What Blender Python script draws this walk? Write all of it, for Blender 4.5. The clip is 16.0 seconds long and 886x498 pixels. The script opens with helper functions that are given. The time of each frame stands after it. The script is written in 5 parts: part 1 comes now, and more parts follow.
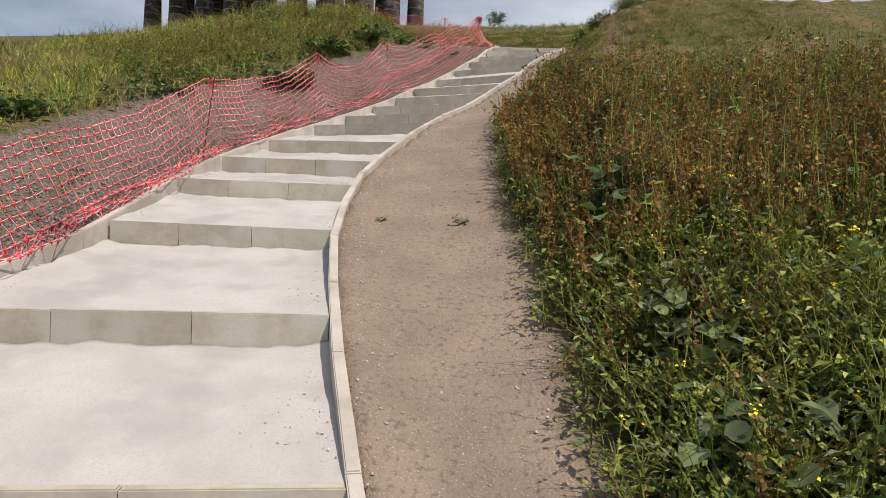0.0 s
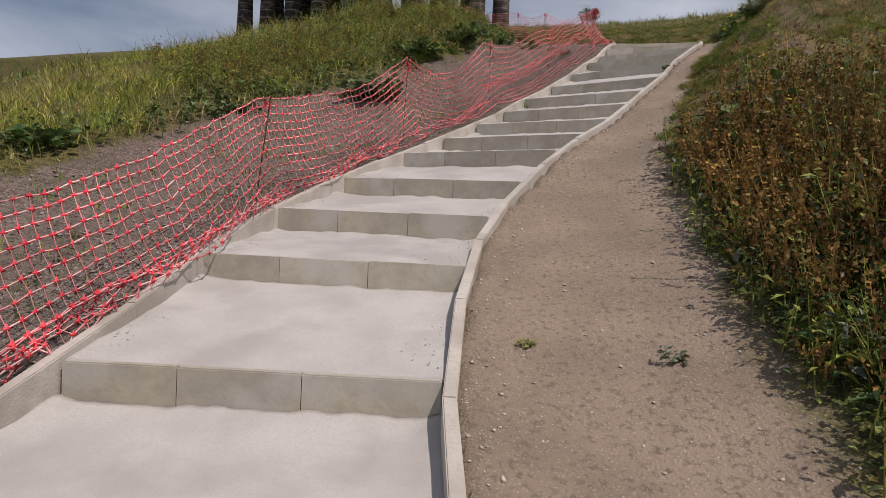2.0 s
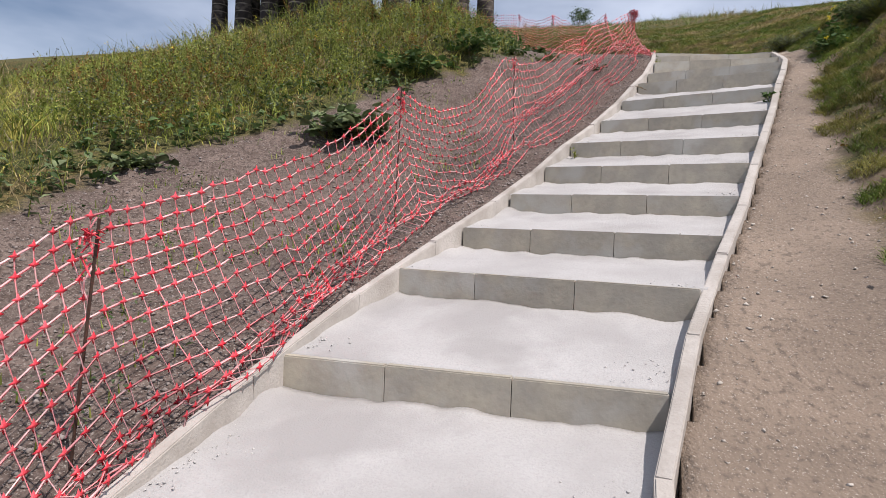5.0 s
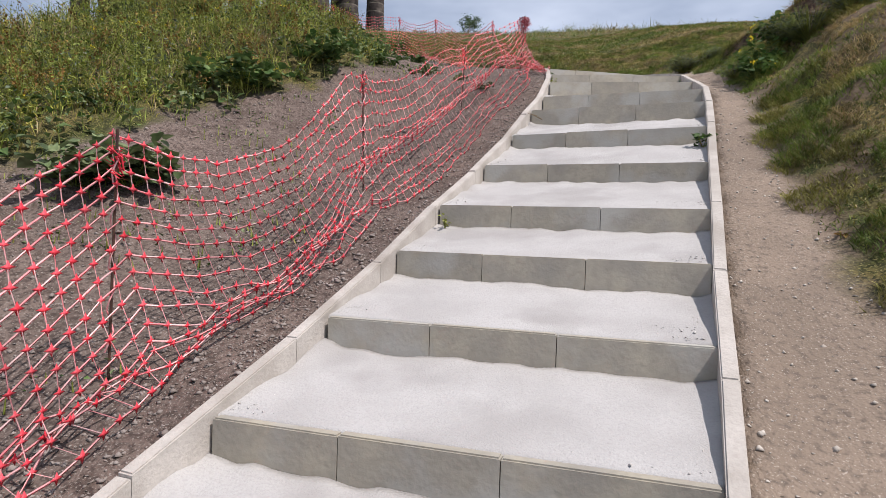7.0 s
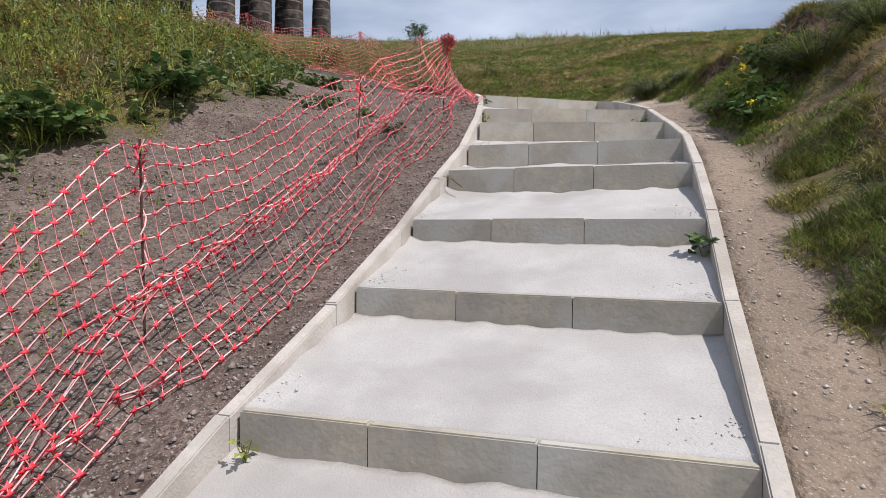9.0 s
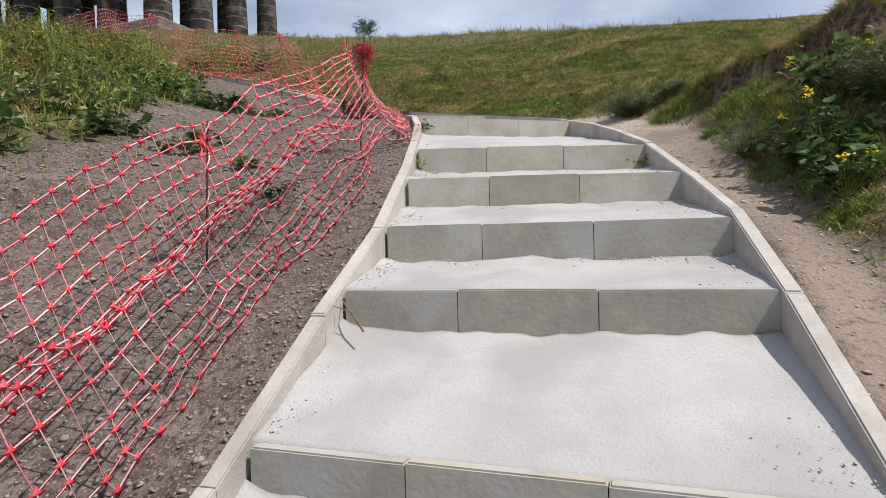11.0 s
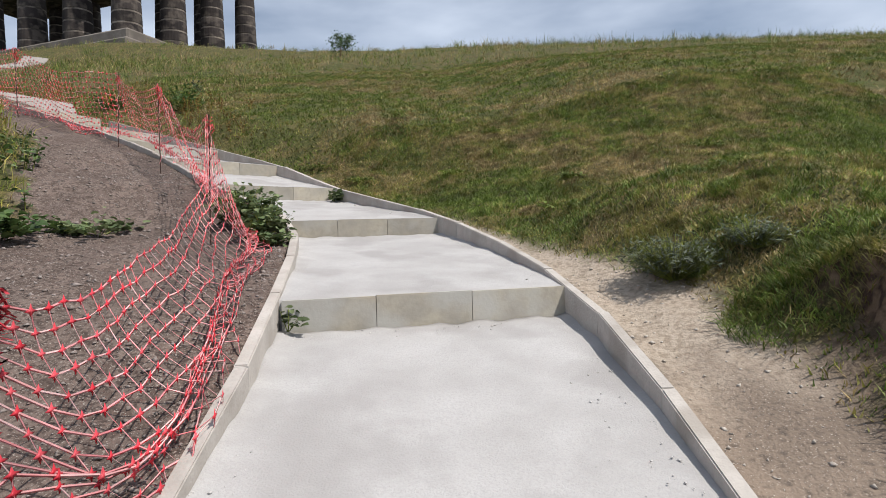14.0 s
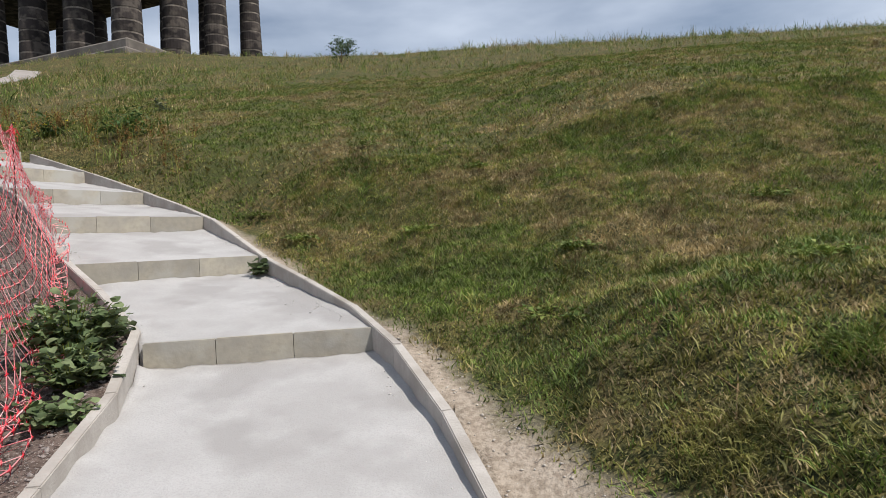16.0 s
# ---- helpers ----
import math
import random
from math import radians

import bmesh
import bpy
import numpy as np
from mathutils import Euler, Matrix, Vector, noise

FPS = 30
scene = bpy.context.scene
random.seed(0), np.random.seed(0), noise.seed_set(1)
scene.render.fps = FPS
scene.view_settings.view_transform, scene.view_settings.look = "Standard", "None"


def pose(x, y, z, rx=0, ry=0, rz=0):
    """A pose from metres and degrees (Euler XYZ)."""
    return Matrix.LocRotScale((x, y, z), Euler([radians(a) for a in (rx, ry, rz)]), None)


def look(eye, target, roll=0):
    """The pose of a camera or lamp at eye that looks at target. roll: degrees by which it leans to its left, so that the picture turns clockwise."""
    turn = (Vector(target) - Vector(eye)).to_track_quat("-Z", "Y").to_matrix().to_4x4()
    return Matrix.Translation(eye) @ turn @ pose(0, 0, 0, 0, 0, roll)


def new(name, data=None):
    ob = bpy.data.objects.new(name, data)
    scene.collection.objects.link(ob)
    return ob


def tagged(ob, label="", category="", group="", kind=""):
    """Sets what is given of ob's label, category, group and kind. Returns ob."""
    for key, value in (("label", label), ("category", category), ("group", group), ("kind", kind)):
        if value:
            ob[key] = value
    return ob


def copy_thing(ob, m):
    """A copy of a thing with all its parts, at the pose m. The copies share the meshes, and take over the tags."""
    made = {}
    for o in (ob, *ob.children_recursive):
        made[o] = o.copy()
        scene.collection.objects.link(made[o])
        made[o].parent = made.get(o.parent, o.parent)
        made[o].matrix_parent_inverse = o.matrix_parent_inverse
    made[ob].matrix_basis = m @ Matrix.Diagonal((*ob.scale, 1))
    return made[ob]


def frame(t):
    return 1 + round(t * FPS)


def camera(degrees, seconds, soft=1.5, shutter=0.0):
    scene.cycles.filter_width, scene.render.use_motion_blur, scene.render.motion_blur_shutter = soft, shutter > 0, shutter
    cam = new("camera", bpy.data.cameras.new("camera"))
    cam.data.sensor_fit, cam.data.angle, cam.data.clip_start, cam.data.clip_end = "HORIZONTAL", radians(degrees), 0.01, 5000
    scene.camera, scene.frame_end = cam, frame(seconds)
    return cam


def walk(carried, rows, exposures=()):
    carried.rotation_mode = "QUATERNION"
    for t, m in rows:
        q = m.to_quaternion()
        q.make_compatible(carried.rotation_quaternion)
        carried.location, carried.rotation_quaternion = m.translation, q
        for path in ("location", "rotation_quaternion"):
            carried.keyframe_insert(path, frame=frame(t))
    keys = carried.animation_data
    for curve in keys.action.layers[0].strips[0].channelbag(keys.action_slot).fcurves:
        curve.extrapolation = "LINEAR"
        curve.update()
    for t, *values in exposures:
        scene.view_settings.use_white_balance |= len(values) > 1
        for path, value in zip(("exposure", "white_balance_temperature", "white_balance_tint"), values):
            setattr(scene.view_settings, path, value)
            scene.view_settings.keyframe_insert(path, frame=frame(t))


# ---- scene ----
cam = camera(71.6, 16.0, 0.9)
PATH = [
    (0, (1.848, 0.987, -0.103), (1.55, 2.964, -0.172), 2.5),
    (0.5, (1.697, 1.637, 0.123), (1.294, 3.595, 0.053), 2.6),
    (1, (1.407, 2.19, 0.268), (0.882, 4.119, 0.194), 2.7),
    (1.5, (1.199, 2.677, 0.406), (0.645, 4.598, 0.333), 2.7),
    (2, (0.898, 3.242, 0.54), (0.345, 5.163, 0.466), 2.7),
    (2.5, (0.54, 3.665, 0.755), (-0.023, 5.583, 0.687), 3.0),
    (3, (0.356, 4.202, 0.866), (-0.213, 6.118, 0.787), 2.1),
    (3.2, (0.266, 4.411, 0.959), (-0.302, 6.327, 0.877), 2.0),
    (5.3, (-0.29, 6.477, 1.725), (-0.752, 8.421, 1.661), 2.1),
    (5.5, (-0.288, 6.72, 1.784), (-0.687, 8.679, 1.723), 2.0),
    (6, (-0.281, 7.275, 1.92), (-0.576, 9.252, 1.862), 2.1),
    (6.5, (-0.311, 7.858, 2.209), (-0.548, 9.843, 2.156), 2.0),
    (7, (-0.244, 8.41, 2.365), (-0.412, 10.403, 2.316), 1.8),
    (7.5, (-0.161, 8.92, 2.57), (-0.311, 10.914, 2.519), 1.6),
    (8, (-0.101, 9.473, 2.892), (-0.225, 11.469, 2.843), 1.3),
    (8.5, (0.048, 10.005, 3.004), (-0.007, 12.004, 2.96), 1.1),
    (9, (0.155, 10.507, 3.227), (0.123, 12.507, 3.198), 0.6),
    (9.2, (0.186, 10.748, 3.319), (0.156, 12.747, 3.282), 0.1),
    (11.3, (0.558, 12.9, 4.239), (0.653, 14.897, 4.192), -1.6),
    (11.5, (0.642, 13.147, 4.396), (0.73, 15.145, 4.353), -1.8),
    (12, (0.687, 13.645, 4.538), (0.779, 15.642, 4.498), -1.7),
    (12.5, (0.762, 14.128, 4.874), (0.873, 16.125, 4.839), -1.6),
    (13, (0.944, 14.725, 5.126), (1.065, 16.721, 5.09), -1.8),
    (13.5, (1.079, 15.224, 5.269), (1.203, 17.22, 5.236), -1.8),
    (14, (1.253, 15.702, 5.62), (1.372, 17.698, 5.593), -1.7),
    (14.5, (1.498, 16.257, 5.82), (1.616, 18.253, 5.795), -1.8),
    (15, (1.624, 16.784, 5.978), (1.723, 18.781, 5.954), -1.9),
    (15.5, (1.811, 17.314, 6.263), (1.888, 19.312, 6.239), -2.2),
    (16, (1.99, 17.875, 6.452), (2.054, 19.874, 6.429), -2.6),
]
walk(cam, [(t, look(eye, target, roll)) for t, eye, target, roll in PATH], [(0.0, 0.07, 7050, 14), (1.0, -0.12, 7050, 15), (2.0, -0.34, 6950, 18), (3.2, -0.13, 6700, 16), (5.3, 0.12, 6460, 16), (9.0, 0.13, 6420, 14), (12.0, 0.16, 6440, 12), (16.0, -0.02, 6450, 11)])

# ---- world, sun, exposure ----
world = bpy.data.worlds.new("sky")
scene.world = world
world.use_nodes = True
wt = world.node_tree
sky = wt.nodes.new("ShaderNodeTexSky")
sky.sky_type, sky.sun_disc = "NISHITA", False
TO_SUN = Vector((0.50, -0.30, 0.95)).normalized()
sky.sun_elevation = math.asin(TO_SUN.z)
sky.sun_rotation = math.atan2(TO_SUN.x, TO_SUN.y)
sky.air_density, sky.dust_density, sky.ozone_density = 1.0, 1.5, 1.0
# thin bright cloud over the blue, everywhere alike
coord = wt.nodes.new("ShaderNodeTexCoord")
squash = wt.nodes.new("ShaderNodeMapping")
squash.inputs["Scale"].default_value = (1.0, 1.0, 3.2)
squash.inputs["Location"].default_value = (2.3, 0.7, 0.4)
cloud = wt.nodes.new("ShaderNodeTexNoise")
cloud.inputs["Scale"].default_value, cloud.inputs["Detail"].default_value = 2.6, 5.0
cover = wt.nodes.new("ShaderNodeMapRange")
cover.inputs["From Min"].default_value, cover.inputs["From Max"].default_value, cover.inputs["To Max"].default_value = 0.26, 0.66, 0.84
veil = wt.nodes.new("ShaderNodeMix")
veil.data_type = "RGBA"
veil.inputs[7].default_value = (7.9, 8.9, 10.4, 1)
wt.links.new(coord.outputs["Generated"], squash.inputs["Vector"])
wt.links.new(squash.outputs[0], cloud.inputs["Vector"])
wt.links.new(cloud.outputs["Fac"], cover.inputs["Value"])
wt.links.new(cover.outputs[0], veil.inputs[0])
wt.links.new(sky.outputs[0], veil.inputs[6])
wt.links.new(veil.outputs[2], wt.nodes["Background"].inputs[0])
wt.nodes["Background"].inputs[1].default_value = 0.088
sun = new("sun", bpy.data.lights.new("sun", "SUN"))
sun.data.energy, sun.data.angle, sun.data.color = 4.6, radians(0.6), (1.0, 0.95, 0.88)
sun.matrix_world = look(TO_SUN * 50, (0, 0, 0))
scene.view_settings.exposure = 0.0

# ---- materials ----


def material(name, base, second=None, scale=4.0, fine=60.0, rough=0.85, bump=0.3, bump_scale=None, vary=0.0, amount=0.5, third=None, third_scale=0.7, metal=0.0):
    """Two colours mixed by noise at two scales, with bump; third: large patches; vary: difference between objects."""
    m = bpy.data.materials.new(name)
    m.use_nodes = True
    nt = m.node_tree
    bs = nt.nodes["Principled BSDF"]
    bs.inputs["Roughness"].default_value = rough
    bs.inputs["Metallic"].default_value = metal
    bs.inputs["Specular IOR Level"].default_value = 0.25
    tc = nt.nodes.new("ShaderNodeNewGeometry").outputs["Position"]

    def tex(s, detail=5.0):
        n = nt.nodes.new("ShaderNodeTexNoise")
        n.inputs["Scale"].default_value, n.inputs["Detail"].default_value = s, detail
        nt.links.new(tc, n.inputs["Vector"])
        return n.outputs["Fac"]

    def mix(f, a, b, lo=0.35, hi=0.65):
        r = nt.nodes.new("ShaderNodeMapRange")
        r.inputs["From Min"].default_value, r.inputs["From Max"].default_value = lo, hi
        nt.links.new(f, r.inputs["Value"])
        x = nt.nodes.new("ShaderNodeMix")
        x.data_type = "RGBA"
        nt.links.new(r.outputs[0], x.inputs[0])
        for sock, v in ((x.inputs[6], a), (x.inputs[7], b)):
            if isinstance(v, tuple):
                sock.default_value = (*v, 1)
            else:
                nt.links.new(v, sock)
        return x.outputs[2]

    second = second or tuple(c * 0.75 for c in base)
    col = mix(tex(scale), base, second)
    col = mix(tex(fine, 3.0), col, tuple(0.5 * (a + b) * 0.8 for a, b in zip(base, second)), 0.45, 0.45 + 0.6 / max(amount, 0.05) * 0.5)
    if third:
        col = mix(tex(third_scale, 4.0), col, third, 0.5, 0.64)
    if vary:
        oi = nt.nodes.new("ShaderNodeObjectInfo")
        hs = nt.nodes.new("ShaderNodeHueSaturation")
        mr = nt.nodes.new("ShaderNodeMapRange")
        mr.inputs["To Min"].default_value, mr.inputs["To Max"].default_value = 1 - vary, 1 + vary
        nt.links.new(oi.outputs["Random"], mr.inputs["Value"])
        nt.links.new(mr.outputs[0], hs.inputs["Value"])
        nt.links.new(col, hs.inputs["Color"])
        col = hs.outputs[0]
    nt.links.new(col, bs.inputs["Base Color"])
    if bump:
        bp = nt.nodes.new("ShaderNodeBump")
        bp.inputs["Strength"].default_value, bp.inputs["Distance"].default_value = bump, 0.02
        nt.links.new(tex(bump_scale or fine, 6.0), bp.inputs["Height"])
        nt.links.new(bp.outputs[0], bs.inputs["Normal"])
    return m


DUST = material("stone_dust", (0.420, 0.409, 0.398), (0.358, 0.346, 0.334), 2.6, 75, 0.95, 0.3, 110, third=(0.318, 0.306, 0.295), third_scale=1.7, amount=0.5)
CONCRETE = material("concrete", (0.380, 0.345, 0.275), (0.295, 0.275, 0.235), 5.0, 22, 0.9, 0.12, 45, vary=0.12, third=(0.375, 0.362, 0.325), third_scale=2.6, amount=0.6)
KERB = material("kerb_concrete", (0.455, 0.422, 0.385), (0.37, 0.34, 0.305), 5.0, 50, 0.9, 0.25, 70, vary=0.06, third=(0.32, 0.29, 0.255), third_scale=2.2)
SOOT = material("sooty_stone", (0.050, 0.041, 0.037), (0.020, 0.017, 0.017), 0.7, 4, 0.95, 0.6, 5, vary=0.3, third=(0.095, 0.08, 0.068), third_scale=1.1)
MORTAR = material("pale_mortar", (0.25, 0.215, 0.18), (0.05, 0.043, 0.038), 0.8, 5, 0.95, 0.4, 10)
PLINTH = material("plinth_stone", (0.21, 0.185, 0.16), (0.12, 0.105, 0.09), 0.5, 4, 0.95, 0.5, 4)


def add_mesh(name, verts, faces, mat, parent=None, smoothed=False, label=""):
    me = bpy.data.meshes.new(name)
    me.from_pydata([tuple(v) for v in verts], [], [tuple(f) for f in faces])
    me.update()
    if mat:
        me.materials.append(mat)
    if smoothed:
        me.polygons.foreach_set("use_smooth", [True] * len(me.polygons))
    ob = new(name, me)
    if parent:
        ob.parent = parent
    if label:
        tagged(ob, label)
    return ob


def part(name, bm, mat, parent, label=""):
    me = bpy.data.meshes.new(name)
    bm.to_mesh(me)
    bm.free()
    me.materials.append(mat)
    ob = new(name, me)
    ob.parent = parent
    if label:
        tagged(ob, label)
    return ob

# ---- the hillside ----
# stair edge: each nosing's two ends on the kerbs (x, y) and its height
LEFT = [(0.25, 0.1), (-0.35, 1.4), (-0.95, 2.62), (-1.40, 3.80), (-1.53, 5.45), (-1.78, 6.75), (-1.88, 7.82), (-1.77, 8.84), (-1.55, 9.90), (-1.31, 10.66), (-1.07, 11.39),
        (-0.86, 12.18), (-0.66, 12.82), (-0.37, 13.77), (-0.12, 14.53), (0.10, 15.36), (0.27, 16.01), (0.39, 16.56), (0.47, 17.33), (0.51, 19.28),
        (0.10, 22.00), (-1.10, 23.38), (-2.12, 24.66), (-3.18, 25.76), (-4.45, 26.70), (-6.0, 27.6)]
RIGHT = [(2.20, 0.8), (1.70, 2.05), (1.18, 3.22), (0.66, 4.47), (0.16, 5.90), (-0.05, 7.06), (-0.11, 7.98), (0.02, 8.80), (0.22, 9.50), (0.45, 10.25), (0.68, 10.99),
         (0.87, 11.66), (1.07, 12.31), (1.33, 13.18), (1.53, 13.86), (1.81, 14.80), (2.00, 15.49), (2.18, 16.47), (2.27, 17.33), (2.29, 19.66),
         (1.62, 22.25), (0.26, 24.38), (-0.80, 25.86), (-2.10, 27.10), (-3.50, 28.15), (-5.1, 29.1)]
NOSE = [-1.96, -1.54, -1.11, -0.65, -0.16, 0.29, 0.63, 0.98, 1.36, 1.64, 1.94,
        2.25, 2.57, 2.97, 3.36, 3.78, 4.07, 4.39, 4.69, 5.30,
        5.87, 6.40, 6.92, 7.38, 7.86, 8.4]


def smooth(a, b, v):
    u = np.clip((v - a) / (b - a), 0, 1)
    return u * u * (3 - 2 * u)


def stair_height(x, y):
    """Height of the sloping plane through the nosings, carried on sideways."""
    cols = []
    for (xl, yl), (xr, yr) in zip(LEFT, RIGHT):
        u = np.clip((x - xl) / (xr - xl), -0.7, 1.7)
        cols.append(yl + (yr - yl) * u)
    cols = np.array(cols)
    out = np.full(x.shape, NOSE[0]) + (y - cols[0]) * 0.36
    for i in range(len(NOSE) - 1):
        u = (y - cols[i]) / (cols[i + 1] - cols[i])
        out = np.where(u >= 0, NOSE[i] + u * (NOSE[i + 1] - NOSE[i]), out)
    return np.where(y > cols[-1], NOSE[-1] + (y - cols[-1]) * 0.36, out)


def edge_x(side, y):
    return np.interp(y, [p[1] for p in side], [p[0] for p in side])


def scar_line(x, y):
    """Distance above the eroded lip in the bank."""
    return x - 3.36 - 0.30 * (18.3 - y) + 0.06 * np.sin(y * 6.0) + 0.03 * np.sin(y * 17.0)


def scar_span(x, y):
    return smooth(16.5, 17.0, y) * (1 - smooth(18.5, 18.95, y)) * (1 - smooth(0.1, 1.8, scar_line(x, y)))


def height(x, y):
    """Height of the hillside at x, y (arrays)."""
    x, y = np.asarray(x, float), np.asarray(y, float)
    h = stair_height(x, np.minimum(y, 28.0))
    hill = 8.05 + 0.340 * (np.minimum(y, 75.0) - 28.0) + 0.012 * np.minimum(x, 0) + 0.022 * np.clip(x, 0, 60) + 0.75 * smooth(2.5, 6.5, x) * (1 - smooth(30, 50, y))
    hill = hill + 2.4 * (1 - np.exp(-np.maximum(y - 75.0, 0) / 7.0))
    left = edge_x(LEFT, y) - x
    right = x - edge_x(RIGHT, y)
    far = smooth(23.5, 29.0, y + 0.45 * np.minimum(x, 4.0))
    far = far * np.where(y < 29.5, np.maximum(smooth(0.4, 3.0, right), smooth(0.4, 3.0, left)), 1.0)
    lift = 0.48 * smooth(1.6, 4.2, left) + 0.30 * smooth(4.0, 8.0, left)
    lift = lift + smooth(0.5, 2.2, right) * (0.25 + 0.35 * smooth(10, 14, y) * (1 - smooth(16.5, 18.0, y))) + 0.32 * smooth(0.5, 1.6, right) * smooth(13, 15, y) * (1 - smooth(21.0, 23.0, y)) + 0.3 * smooth(1.6, 4.0, right) * smooth(19, 23, y)
    lift = lift + 0.10 * smooth(0.15, 0.6, right) * smooth(15, 17, y) * (1 - smooth(20.5, 22, y))
    lift = lift - 0.07 * smooth(0.02, 0.4, left) - 0.07 * smooth(0.02, 0.4, right)
    h = (h + lift) * (1 - far) + hill * far
    h = h + 0.3 * smooth(4.0, 14.0, x) * smooth(26, 38, y) * (1 - smooth(50, 72, y))
    h = h + 1.3 * np.exp(-((x + 24.0) ** 2 + (y - 72.7) ** 2) / 98.0)
    h = h - 0.11 * np.maximum(-6.0 - x, 0) * (1 - smooth(28, 44, y)) * smooth(-6, 8, y)
    low = x - 2.98 - 0.30 * (17.0 - y) + 0.05 * np.sin(y * 7.0)
    h = h + 0.11 * smooth(-0.05, 0.03, low) * smooth(15.9, 16.3, y) * (1 - smooth(17.1, 17.5, y)) * (1 - smooth(0.1, 0.9, low))
    return h + 0.21 * smooth(-0.05, 0.03, scar_line(x, y)) * scar_span(x, y)


def graded(lo, a, b, hi, step, grow):
    """Coordinates with an even step between a and b that grow outward to lo and hi."""
    mid = list(np.arange(a, b + step / 2, step))
    s = step
    while mid[-1] < hi:
        s *= grow
        mid.append(mid[-1] + s)
    s = step
    while mid[0] > lo:
        s *= grow
        mid.insert(0, mid[0] - s)
    return np.array(mid)


def bumps(x, y, scale, seed=0.0):
    return np.array([noise.noise((a * scale + seed, b * scale, seed)) for a, b in zip(np.ravel(x), np.ravel(y))]).reshape(np.shape(x))


def rounded(points, steps=3):
    """The smooth line through flat points, in short chords."""
    out = []
    for i in range(len(points) - 1):
        p0, p1, p2, p3 = (np.array(points[min(max(k, 0), len(points) - 1)]) for k in (i - 1, i, i + 1, i + 2))
        for u in np.arange(steps) / steps:
            out.append(0.5 * (2 * p1 + (p2 - p0) * u + (2 * p0 - 5 * p1 + 4 * p2 - p3) * u ** 2 + (3 * p1 - p0 - 3 * p2 + p3) * u ** 3))
    return out + [np.array(points[-1])]


LEFT_LINE, RIGHT_LINE = rounded(LEFT), rounded(RIGHT)


def inside_stairs(x, y):
    """How far a place lies inside the kerbs' outer faces (negative outside)."""
    out = np.full(np.shape(x), -99.0)
    for (lx, ly), (mx, my), (rx, ry), (qx, qy) in zip(LEFT_LINE, LEFT_LINE[1:], RIGHT_LINE, RIGHT_LINE[1:]):
        dl, dr = math.hypot(mx - lx, my - ly), math.hypot(qx - rx, qy - ry)
        a = ((x - lx) * (my - ly) - (y - ly) * (mx - lx)) / dl
        b = -((x - rx) * (qy - ry) - (y - ry) * (qx - rx)) / dr
        c0 = ((x - lx) * (ry - ly) - (y - ly) * (rx - lx)) / math.hypot(rx - lx, ry - ly)
        c1 = -((x - mx) * (qy - my) - (y - my) * (qx - mx)) / math.hypot(qx - mx, qy - my)
        d = np.minimum(np.minimum(a, b), np.minimum(-c0, -c1) + 0.30)
        out = np.maximum(out, d)
    return out


PATH_LINE = [(-5.5, 28.2), (-7.8, 29.6), (-10.8, 32.0), (-14.2, 36.0), (-17.6, 41.5), (-20.2, 47.0), (-22.0, 52.0), (-22.6, 57.0), (-24.5, 61.0)]
SOIL_EDGE = [(-40, -5.0), (8.0, -4.9), (11.4, -4.9), (13.3, -4.1), (14.8, -3.6), (16.6, -2.5), (17.9, -2.1), (19.0, -2.4), (22.0, -2.6), (24.5, -3.9), (26.3, -5.6), (28.0, -9.0), (30.0, -13.0)]
DIRT_EDGE = [(-40, 14.0), (-4.0, 5.0), (1.0, 2.95), (2.2, 2.50), (3.5, 2.20), (4.8, 1.92), (7.4, 1.46), (9.3, 1.25), (11.5, 1.5), (13.2, 1.85), (14.5, 2.2), (16.4, 2.65), (17.6, 2.95), (18.6, 3.08), (19.5, 3.0), (20.4, 2.6), (21.8, 2.1), (23.5, 1.15), (24.4, 0.6), (25.9, -0.5), (27.1, -1.8), (29.0, -4.6)]


DIRT_XY = [(b, a) for a, b in DIRT_EDGE]


def bare_soil(x, y):
    """Distance into the dug soil on the net's side of the stairs (negative in the grass)."""
    e = np.interp(y, [p[0] for p in SOIL_EDGE], [p[1] for p in SOIL_EDGE])
    return np.where(y > 29.5, -5.0, x - e) * np.where(x < edge_x(LEFT, y) + 0.4, 1, 0) - np.where(x < edge_x(LEFT, y) + 0.4, 0, 9)


def trodden(x, y):
    """Distance into the trodden dirt beside the stairs (negative in the grass)."""
    e = np.interp(y, [p[0] for p in DIRT_EDGE], [p[1] for p in DIRT_EDGE])
    return np.where(y > 28.5, -5.0, e - x) * np.where(x > edge_x(LEFT, y) + 0.4, 1, 0) - np.where(x > edge_x(LEFT, y) + 0.4, 0, 9)


GX = graded(-420, -4.6, 4.6, 420, 0.08, 1.055)
GY = graded(-160, 0.0, 26.0, 900, 0.08, 1.05)
XX, YY = np.meshgrid(GX, GY)
ZZ = height(XX, YY)
near = (np.abs(XX) < 14) & (YY > -4) & (YY < 45)
rough_ground = np.zeros(XX.shape)
rough_ground[near] = 0.05 * bumps(XX[near], YY[near], 0.9) + 0.022 * bumps(XX[near], YY[near], 4.5, 3.1) + 0.012 * bumps(XX[near], YY[near], 13.0, 7.7)
wide = ~near
rough_ground[wide] = 0.16 * bumps(XX[wide], YY[wide], 0.25, 1.7)
tuft_zone = (YY > 8) & (YY < 60) & (XX > -14) & (XX < 40)
sward = np.clip(-np.maximum(bare_soil(XX, YY), trodden(XX, YY)) * 2.0, 0, 1) * tuft_zone
humps = np.zeros(XX.shape)
